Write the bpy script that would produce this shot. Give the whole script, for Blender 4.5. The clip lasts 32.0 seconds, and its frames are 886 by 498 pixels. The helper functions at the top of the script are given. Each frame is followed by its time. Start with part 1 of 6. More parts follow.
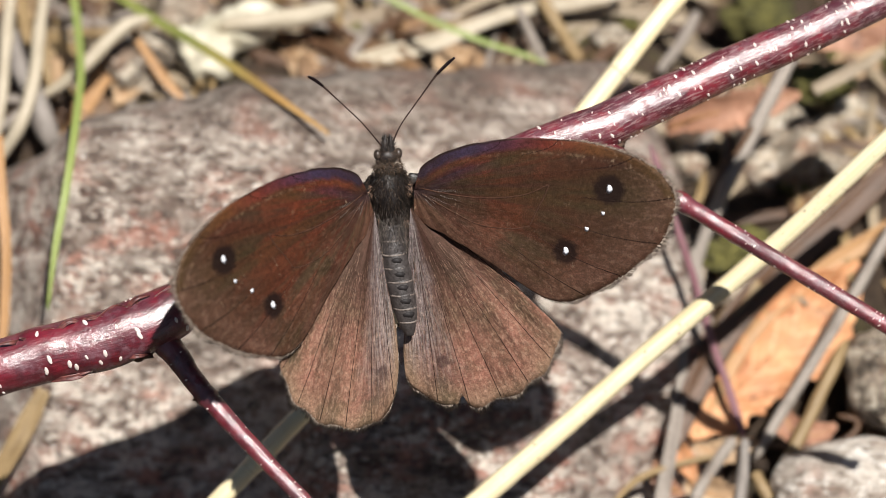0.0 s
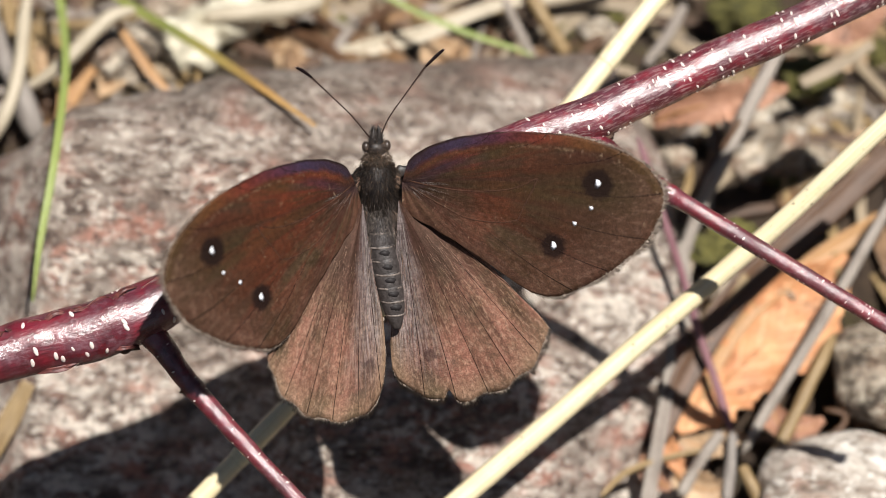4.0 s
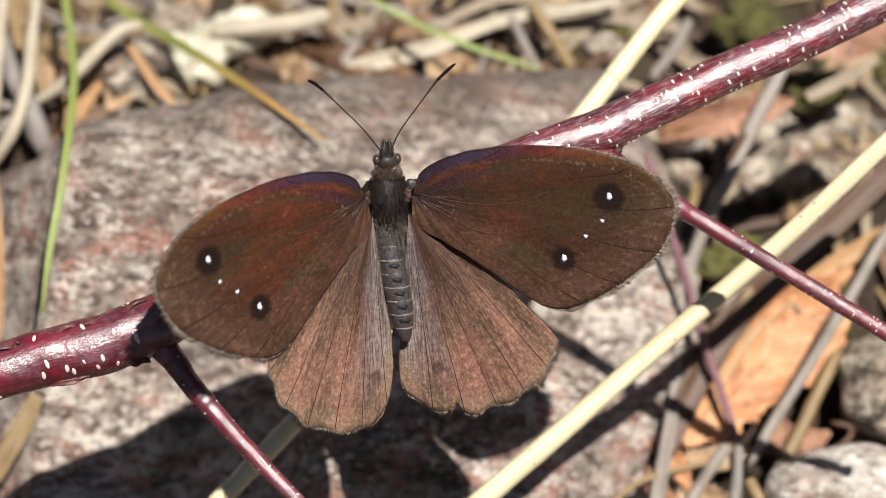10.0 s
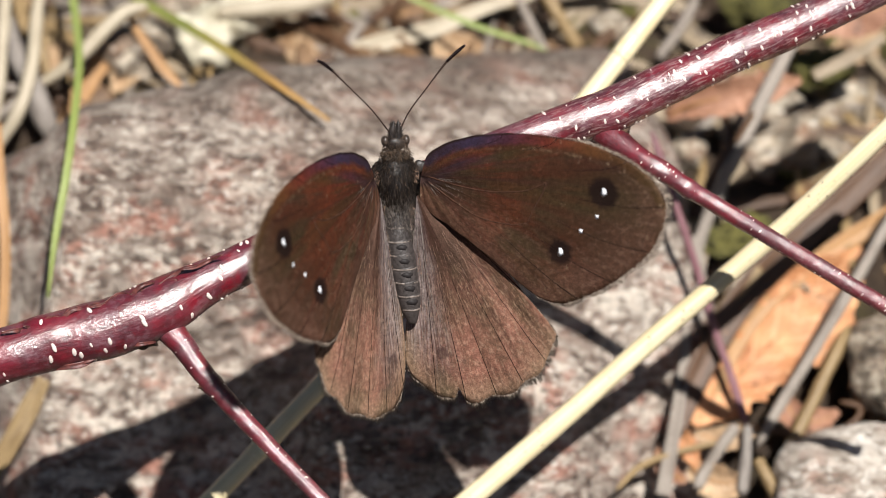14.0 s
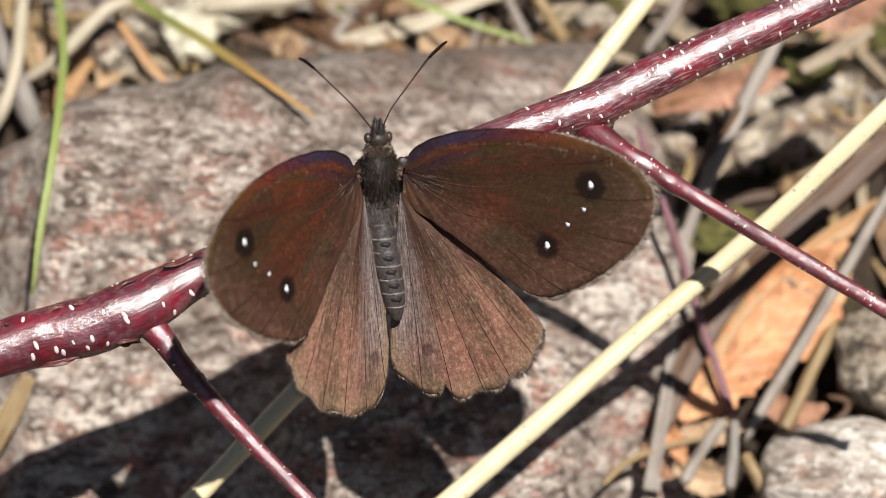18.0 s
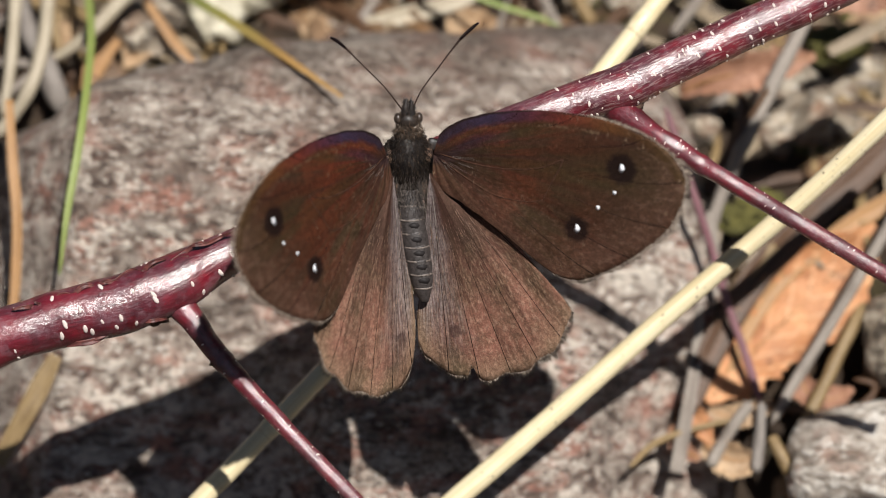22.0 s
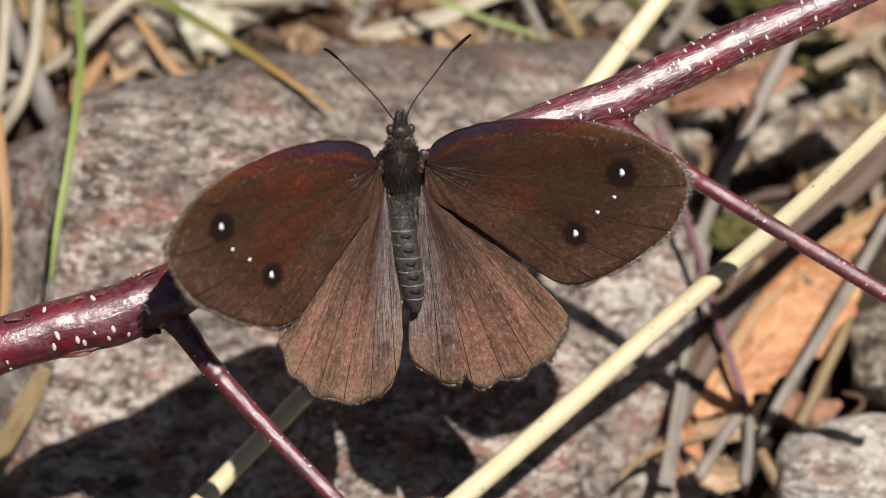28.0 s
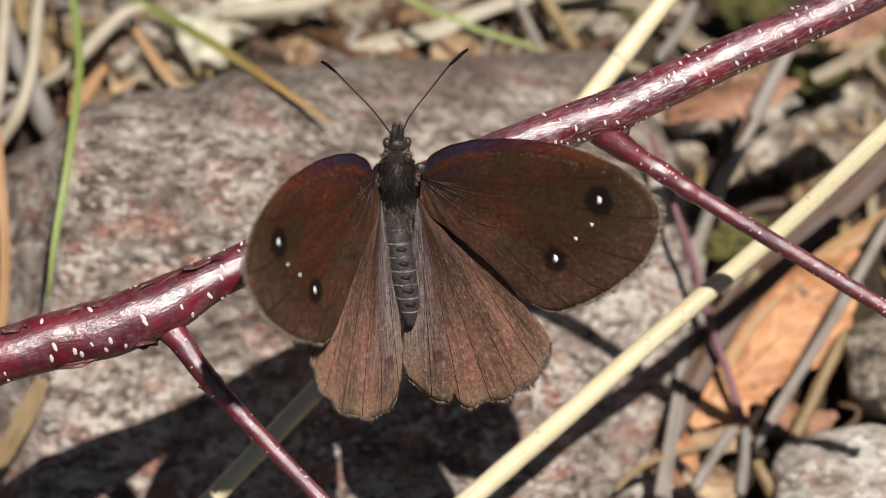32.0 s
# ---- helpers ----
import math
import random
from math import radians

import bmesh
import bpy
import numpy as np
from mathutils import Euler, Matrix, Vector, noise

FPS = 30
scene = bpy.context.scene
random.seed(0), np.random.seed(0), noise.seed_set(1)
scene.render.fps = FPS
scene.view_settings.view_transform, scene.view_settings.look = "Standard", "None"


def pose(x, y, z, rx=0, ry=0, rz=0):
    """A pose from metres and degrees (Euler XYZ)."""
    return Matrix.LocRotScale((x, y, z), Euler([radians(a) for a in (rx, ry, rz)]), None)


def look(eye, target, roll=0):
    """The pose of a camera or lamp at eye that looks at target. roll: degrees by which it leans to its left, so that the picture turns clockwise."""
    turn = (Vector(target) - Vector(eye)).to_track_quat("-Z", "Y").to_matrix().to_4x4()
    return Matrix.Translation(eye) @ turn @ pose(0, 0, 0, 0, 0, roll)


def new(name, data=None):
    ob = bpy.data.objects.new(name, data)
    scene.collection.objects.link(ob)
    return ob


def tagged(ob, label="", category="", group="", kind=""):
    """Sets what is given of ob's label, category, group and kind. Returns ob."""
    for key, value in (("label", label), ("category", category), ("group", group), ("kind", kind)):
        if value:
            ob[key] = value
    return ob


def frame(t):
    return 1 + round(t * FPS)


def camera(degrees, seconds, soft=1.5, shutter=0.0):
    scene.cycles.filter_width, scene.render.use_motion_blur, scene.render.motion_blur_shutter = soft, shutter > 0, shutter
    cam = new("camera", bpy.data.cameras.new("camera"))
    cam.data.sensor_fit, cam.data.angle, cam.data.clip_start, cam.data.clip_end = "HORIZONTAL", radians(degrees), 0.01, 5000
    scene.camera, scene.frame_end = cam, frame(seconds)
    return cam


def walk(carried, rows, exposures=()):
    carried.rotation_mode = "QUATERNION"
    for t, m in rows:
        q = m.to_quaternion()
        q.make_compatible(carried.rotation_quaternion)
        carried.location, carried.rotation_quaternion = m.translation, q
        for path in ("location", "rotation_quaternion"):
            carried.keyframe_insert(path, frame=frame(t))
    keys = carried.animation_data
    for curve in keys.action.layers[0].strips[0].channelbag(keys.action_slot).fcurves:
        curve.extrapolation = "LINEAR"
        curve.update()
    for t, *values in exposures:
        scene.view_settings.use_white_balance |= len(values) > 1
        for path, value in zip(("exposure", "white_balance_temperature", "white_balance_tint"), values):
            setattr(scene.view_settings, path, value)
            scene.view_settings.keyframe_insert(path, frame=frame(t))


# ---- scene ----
MM = 0.001

# ---- camera ----
cam = camera(15, 32.0, soft=0.72)
cam.data.dof.use_dof, cam.data.dof.focus_distance, cam.data.dof.aperture_fstop = True, 0.376, 18.5
PATH = [
    (0.0, pose(0.00993, -0.25094, 0.31058, 41.957, 0.411, 0.555)),
    (0.5, pose(0.00911, -0.25025, 0.30949, 42.001, 0.326, 0.541)),
    (1.0, pose(0.00870, -0.25081, 0.30936, 42.050, 0.239, 0.500)),
    (1.5, pose(0.00826, -0.25033, 0.30904, 41.990, 0.119, 0.425)),
    (2.0, pose(0.00835, -0.24994, 0.30864, 41.976, 0.062, 0.329)),
    (2.5, pose(0.00805, -0.25008, 0.30842, 41.955, 0.027, 0.320)),
    (3.0, pose(0.00804, -0.25032, 0.30880, 41.932, 0.017, 0.312)),
    (3.5, pose(0.00831, -0.25045, 0.30867, 41.968, 0.018, 0.314)),
    (5.5, pose(0.00786, -0.25058, 0.30880, 41.921, 0.012, 0.316)),
    (6.0, pose(0.00783, -0.25002, 0.30809, 41.919, 0.008, 0.340)),
    (6.5, pose(0.00777, -0.25014, 0.30829, 41.895, 0.008, 0.349)),
    (7.0, pose(0.00835, -0.25024, 0.30932, 41.830, 0.065, 0.389)),
    (7.5, pose(0.00710, -0.25111, 0.30936, 41.972, -0.045, 0.335)),
    (8.0, pose(0.00743, -0.25178, 0.30960, 42.132, -0.045, 0.368)),
    (8.5, pose(0.00572, -0.25143, 0.30909, 42.159, -0.216, 0.300)),
    (9.0, pose(0.00625, -0.25151, 0.30914, 42.175, -0.178, 0.355)),
    (9.5, pose(0.00600, -0.25190, 0.30952, 42.220, -0.219, 0.291)),
    (10.0, pose(0.00578, -0.25196, 0.30911, 42.299, -0.122, 0.151)),
    (10.5, pose(0.00565, -0.25161, 0.30904, 42.283, 0.079, -0.065)),
    (11.0, pose(0.00437, -0.25132, 0.30916, 42.191, -0.006, -0.068)),
    (11.5, pose(0.00450, -0.25141, 0.30909, 42.175, 0.010, 0.000)),
    (12.0, pose(0.00468, -0.25157, 0.30882, 42.188, 0.042, -0.008)),
    (12.5, pose(0.00455, -0.25151, 0.30851, 42.151, 0.021, 0.016)),
    (13.0, pose(0.00434, -0.25073, 0.30843, 41.982, 0.000, 0.002)),
    (13.5, pose(0.00463, -0.25082, 0.30845, 41.900, 0.049, 0.032)),
    (14.0, pose(0.00527, -0.25065, 0.30881, 41.867, 0.092, -0.008)),
    (14.5, pose(0.00560, -0.25081, 0.30893, 41.889, 0.111, -0.001)),
    (16.5, pose(0.00707, -0.24981, 0.30853, 41.784, 0.194, -0.064)),
    (17.0, pose(0.00785, -0.24984, 0.30865, 41.806, 0.251, -0.089)),
    (17.5, pose(0.00740, -0.24971, 0.30793, 41.804, 0.259, -0.072)),
    (18.0, pose(0.00809, -0.24938, 0.30845, 41.690, 0.313, -0.039)),
    (18.5, pose(0.00789, -0.24895, 0.30852, 41.600, 0.347, 0.009)),
    (19.0, pose(0.00794, -0.24899, 0.30846, 41.553, 0.401, 0.031)),
    (19.5, pose(0.00763, -0.24892, 0.30778, 41.551, 0.422, 0.130)),
    (20.0, pose(0.00725, -0.24979, 0.30849, 41.566, 0.431, 0.132)),
    (20.5, pose(0.00664, -0.24943, 0.30810, 41.576, 0.373, 0.117)),
    (21.0, pose(0.00685, -0.24932, 0.30801, 41.560, 0.387, 0.106)),
    (21.5, pose(0.00644, -0.24926, 0.30719, 41.537, 0.390, 0.209)),
    (22.0, pose(0.00589, -0.24969, 0.30775, 41.468, 0.291, 0.229)),
    (22.5, pose(0.00649, -0.24994, 0.30774, 41.502, 0.291, 0.102)),
    (23.0, pose(0.00577, -0.24958, 0.30714, 41.481, 0.150, 0.054)),
    (23.5, pose(0.00575, -0.24983, 0.30739, 41.511, 0.115, -0.009)),
    (24.0, pose(0.00456, -0.25002, 0.30700, 41.577, -0.029, -0.047)),
    (24.5, pose(0.00483, -0.25073, 0.30715, 41.676, 0.017, -0.048)),
    (25.0, pose(0.00503, -0.25077, 0.30728, 41.710, -0.002, -0.026)),
    (25.5, pose(0.00482, -0.25070, 0.30720, 41.743, -0.029, -0.068)),
    (27.5, pose(0.00308, -0.25061, 0.30725, 41.803, -0.213, -0.080)),
    (28.0, pose(0.00336, -0.25117, 0.30744, 41.873, -0.172, -0.043)),
    (28.5, pose(0.00330, -0.25143, 0.30813, 41.918, -0.198, -0.037)),
    (29.0, pose(0.00304, -0.25132, 0.30747, 42.015, -0.219, -0.070)),
    (29.5, pose(0.00374, -0.25125, 0.30780, 41.980, -0.145, -0.035)),
    (30.0, pose(0.00417, -0.25130, 0.30804, 41.989, -0.106, -0.005)),
    (30.5, pose(0.00425, -0.25147, 0.30815, 42.055, -0.109, -0.031)),
    (31.0, pose(0.00340, -0.25124, 0.30787, 42.043, -0.163, -0.049)),
    (31.5, pose(0.00290, -0.25098, 0.30739, 41.972, -0.216, -0.017)),
    (32.0, pose(0.00409, -0.25198, 0.30848, 42.058, -0.127, -0.027)),
]
walk(cam, PATH, [(0.0, 0.48), (19.8, 0.45), (20.6, 0.15), (25.0, 0.13), (32.0, 0.13)])


# ---- light ----
SUN = Vector((0.215, -0.290, 0.931)).normalized()
sun = new("sun", bpy.data.lights.new("sun", "SUN"))
sun.data.energy, sun.data.angle, sun.data.color = 5.0, radians(0.53), (1.0, 0.97, 0.93)
sun.matrix_world = look(SUN * 3.0, (0, 0, 0))
world = bpy.data.worlds.new("sky")
scene.world = world
world.use_nodes = True
wn = world.node_tree
sky = wn.nodes.new("ShaderNodeTexSky")
sky.sky_type, sky.sun_disc = "NISHITA", False
sky.sun_elevation, sky.sun_rotation = math.asin(SUN.z), math.atan2(SUN.x, SUN.y)
wn.links.new(sky.outputs[0], wn.nodes["Background"].inputs[0])
wn.nodes["Background"].inputs[1].default_value = 0.024


# ---- materials ----
def rgb(h):
    """Linear colour from a hex triple."""
    out = []
    for i in (0, 2, 4):
        c = int(h[i:i + 2], 16) / 255
        out.append(c / 12.92 if c <= 0.04045 else ((c + 0.055) / 1.055) ** 2.4)
    return (*out, 1.0)


class Nodes:
    def __init__(self, name):
        self.mat = bpy.data.materials.new(name)
        self.mat.use_nodes = True
        self.t = self.mat.node_tree
        self.bsdf = self.t.nodes["Principled BSDF"]

    def add(self, kind, **inputs):
        n = self.t.nodes.new(kind)
        for k, v in inputs.items():
            self.put(n, k, v)
        return n

    def put(self, n, key, v):
        s = n.inputs[int(key[1:])] if key[0] == "i" and key[1:].isdigit() else n.inputs[key.replace("_", " ")]
        if isinstance(v, bpy.types.NodeSocket):
            self.t.links.new(v, s)
        else:
            s.default_value = v

    def coords(self, which="Object", stretch=(1, 1, 1), turn=(0, 0, 0)):
        tc = self.t.nodes.new("ShaderNodeTexCoord")
        mp = self.t.nodes.new("ShaderNodeMapping")
        self.t.links.new(tc.outputs[which], mp.inputs[0])
        mp.inputs["Scale"].default_value = stretch
        mp.inputs["Rotation"].default_value = turn
        return mp.outputs[0]

    def noise(self, vec, scale, detail=5.0, rough=0.6):
        n = self.add("ShaderNodeTexNoise", Vector=vec, Scale=scale, Detail=detail, Roughness=rough)
        return n.outputs[0]

    def cells(self, vec, scale, out=0, feature="F1"):
        n = self.t.nodes.new("ShaderNodeTexVoronoi")
        n.feature = feature
        self.put(n, "Vector", vec)
        self.put(n, "Scale", scale)
        return n.outputs[out]

    def ramp(self, fac, stops, hard=False):
        n = self.t.nodes.new("ShaderNodeValToRGB")
        self.t.links.new(fac, n.inputs[0])
        r = n.color_ramp
        if hard:
            r.interpolation = "EASE"
        while len(r.elements) < len(stops):
            r.elements.new(0.5)
        for e, (p, c) in zip(r.elements, stops):
            e.position, e.color = p, c if len(c) == 4 else (*c, 1)
        return n.outputs[0]

    def grey(self, fac, a, b):
        if a > b:
            return self.ramp(fac, ((b, (1, 1, 1)), (a, (0, 0, 0))))
        return self.ramp(fac, ((a, (0, 0, 0)), (b, (1, 1, 1))))

    def mix(self, fac, a, b, how="MIX"):
        n = self.t.nodes.new("ShaderNodeMix")
        n.data_type, n.blend_type = "RGBA", how
        for s, v in ((n.inputs[0], fac), (n.inputs[6], a), (n.inputs[7], b)):
            if isinstance(v, bpy.types.NodeSocket):
                self.t.links.new(v, s)
            else:
                s.default_value = v
        return n.outputs[2]

    def calc(self, op, a, b=0.0, c=0.0):
        n = self.t.nodes.new("ShaderNodeMath")
        n.operation = op
        for s, v in zip(n.inputs, (a, b, c)):
            if isinstance(v, bpy.types.NodeSocket):
                self.t.links.new(v, s)
            else:
                s.default_value = v
        return n.outputs[0]

    def done(self, colour, rough=0.6, height=None, bump=0.3, depth=0.0003, **more):
        self.put(self.bsdf, "Base_Color", colour)
        self.put(self.bsdf, "Roughness", rough)
        if height is not None:
            b = self.add("ShaderNodeBump", Strength=bump, Distance=depth, Height=height)
            self.t.links.new(b.outputs[0], self.bsdf.inputs["Normal"])
        for k, v in more.items():
            self.put(self.bsdf, k, v)
        return self.mat


def rock_material(name, base, pale, pink, dark, size=1.0, lichen=0.5, crown=None):
    """Weathered gneiss: streaky grey-brown with pale, rosy and dark grains; crown darkens and greys the upper end and
    thins its pale grains.
    """
    m = Nodes(name)
    w = m.coords("Object")
    v = m.coords("Object", (0.55, 1.0, 1.0), (0, 0, 0.14))
    long = m.coords("Object", (0.28, 1.0, 1.0), (0, 0, 0.14))
    broad = m.noise(w, 55 / size, 4, 0.6)
    bands = m.noise(long, 400 / size, 6, 0.65)
    clots = m.noise(v, 480 / size, 5, 0.6)
    flecks = m.noise(v, 1150 / size, 4, 0.65)
    grit = m.noise(w, 2400 / size, 4, 0.7)
    mid = tuple((a + b) / 2 for a, b in zip(rgb(base), rgb(pale)))
    c = m.ramp(bands, ((0.38, rgb(dark)), (0.47, rgb(base)), (0.58, mid)))
    c = m.mix(m.calc("MULTIPLY", m.grey(broad, 0.46, 0.66), 0.55), c, rgb(dark))
    rosy = m.calc("MULTIPLY", m.grey(m.noise(v, 230 / size, 5, 0.65), 0.47, 0.60), m.grey(m.noise(w, 75 / size, 3, 0.6), 0.40, 0.56))
    c = m.mix(m.calc("MULTIPLY", rosy, 0.8), c, rgb(pink))
    cluster = m.grey(m.noise(v, 120 / size, 4, 0.6), 0.36, 0.58)
    lay = m.calc("MULTIPLY_ADD", m.calc("SUBTRACT", 0.5, broad), 0.35, clots)
    white = m.calc("MULTIPLY", m.grey(lay, 0.58 - 0.08 * lichen, 0.63 - 0.08 * lichen), cluster)
    small = m.calc("MULTIPLY", m.grey(flecks, 0.53, 0.59), m.grey(m.noise(v, 170 / size, 4, 0.6), 0.40, 0.58))
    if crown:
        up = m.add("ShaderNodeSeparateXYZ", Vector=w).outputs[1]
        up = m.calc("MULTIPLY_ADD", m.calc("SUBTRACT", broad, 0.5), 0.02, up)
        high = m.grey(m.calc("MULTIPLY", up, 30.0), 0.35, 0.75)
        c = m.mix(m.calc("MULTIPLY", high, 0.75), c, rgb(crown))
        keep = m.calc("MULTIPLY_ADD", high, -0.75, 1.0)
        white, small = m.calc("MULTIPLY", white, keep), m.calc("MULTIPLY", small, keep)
    c = m.mix(m.calc("MULTIPLY", small, 0.85), c, rgb(pale))
    c = m.mix(m.calc("MULTIPLY", white, 0.8), c, rgb(pale))
    c = m.mix(m.calc("MULTIPLY", m.grey(m.noise(v, 1300 / size, 4, 0.6), 0.54, 0.60), 0.75), c, rgb(dark))
    spark = m.calc("MULTIPLY", m.grey(m.cells(v, 1500 / size), 0.30, 0.20), m.calc("MULTIPLY", m.grey(broad, 0.62, 0.44), m.grey(flecks, 0.44, 0.54)))
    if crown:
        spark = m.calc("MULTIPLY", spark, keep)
    c = m.mix(m.calc("MULTIPLY", spark, 0.85), c, rgb("e9e2d8"))
    c = m.mix(0.6, c, m.ramp(grit, ((0.36, (0.25, 0.24, 0.23)), (0.64, (0.88, 0.87, 0.86)))), "OVERLAY")
    h = m.calc("ADD", m.calc("ADD", bands, m.calc("MULTIPLY", clots, 0.8)), m.calc("ADD", m.calc("MULTIPLY", flecks, 0.6), m.calc("MULTIPLY", grit, 0.35)))
    return m.done(c, 0.8, h, 0.8, 0.0013 * size)


def fibre_material(name, light, dark, tip=None, rough=0.55, fine=60, spots=0.0, sheen=0.0):
    """Dry or green stalk: streaks run along the length (UV v)."""
    m = Nodes(name)
    uv = m.coords("UV", (1, 1, 1))
    streak = m.noise(m.coords("UV", (fine, 3, 1)), 1.0, 4, 0.6)
    blotch = m.noise(m.coords("Object"), 260, 4)
    tone = m.add("ShaderNodeObjectInfo").outputs["Random"]
    c = m.mix(m.grey(streak, 0.35, 0.68), rgb(light), rgb(dark))
    c = m.mix(m.calc("MULTIPLY", m.grey(blotch, 0.5, 0.75), 0.6), c, rgb(dark))
    if tip:
        along = m.add("ShaderNodeSeparateXYZ", Vector=uv).outputs[1]
        c = m.mix(m.grey(along, 0.35, 0.8), c, rgb(tip))
    if spots:
        c = m.mix(m.calc("MULTIPLY", m.grey(m.cells(m.coords("Object"), 900), 0.16, 0.08), spots), c, rgb("2a1c12"))
    c = m.mix(m.calc("MULTIPLY", tone, 0.30), c, rgb(dark))
    return m.done(c, rough, streak, 0.25, 0.0002)


def bark_material(name, waxy):
    """Wine-red young bark with a thin grey waxy bloom, clear crimson patches, wrinkles and fine scaly flecks."""
    m = Nodes(name)
    o = m.coords("Object")
    streak = m.noise(m.coords("UV", (22, 40, 1)), 1.0, 5, 0.65)
    scale = m.noise(m.coords("UV", (60, 75, 1)), 1.0, 4, 0.65)
    fine = m.noise(o, 1900, 4, 0.7)
    patch = m.noise(o, 300, 4, 0.6)
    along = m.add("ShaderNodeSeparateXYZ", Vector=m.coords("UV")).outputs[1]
    bloom = m.calc("MULTIPLY", m.grey(m.noise(o, 380, 5, 0.7), 0.43, 0.47), m.grey(m.noise(o, 90, 3, 0.6), 0.36, 0.56))
    c = m.mix(m.grey(patch, 0.40, 0.60), rgb("560c1a"), rgb("780f22"))
    c = m.mix(m.calc("MULTIPLY", bloom, 0.62 * waxy), c, rgb("4c2c36"))
    c = m.mix(m.calc("MULTIPLY", m.grey(streak, 0.52, 0.66), 0.5), c, rgb("1e070d"))
    wax = m.calc("MULTIPLY", m.grey(m.noise(o, 420, 6, 0.72), 0.50, 0.57), m.grey(fine, 0.34, 0.54))
    c = m.mix(m.calc("MULTIPLY", wax, 0.30 * waxy), c, rgb("8a6c74"))
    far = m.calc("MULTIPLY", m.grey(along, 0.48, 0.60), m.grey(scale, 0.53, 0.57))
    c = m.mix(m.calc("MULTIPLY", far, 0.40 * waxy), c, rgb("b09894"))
    r = m.ramp(m.noise(o, 700, 6, 0.75), ((0.40, (0.30,) * 3), (0.60, (0.62,) * 3)))
    h = m.calc("ADD", m.calc("MULTIPLY", streak, 0.5), m.calc("ADD", m.calc("MULTIPLY", scale, 0.7), m.calc("MULTIPLY", fine, 0.35)))
    glaze = m.add("ShaderNodeBump", Strength=0.27, Distance=0.0003, Height=m.calc("ADD", scale, m.calc("ADD", m.noise(o, 900, 5, 0.7), m.calc("MULTIPLY", fine, 0.8))))
    return m.done(c, r, h, 0.45, 0.0003, Coat_Normal=glaze.outputs[0], Coat_Weight=m.mix(m.calc("MULTIPLY", bloom, 0.55), m.grey(m.noise(o, 640, 6, 0.8), 0.40, 0.48), (0.15, 0.15, 0.15, 1.0)), Coat_Roughness=0.16 + 0.10 * waxy, Coat_IOR=1.95, Specular_IOR_Level=0.6)


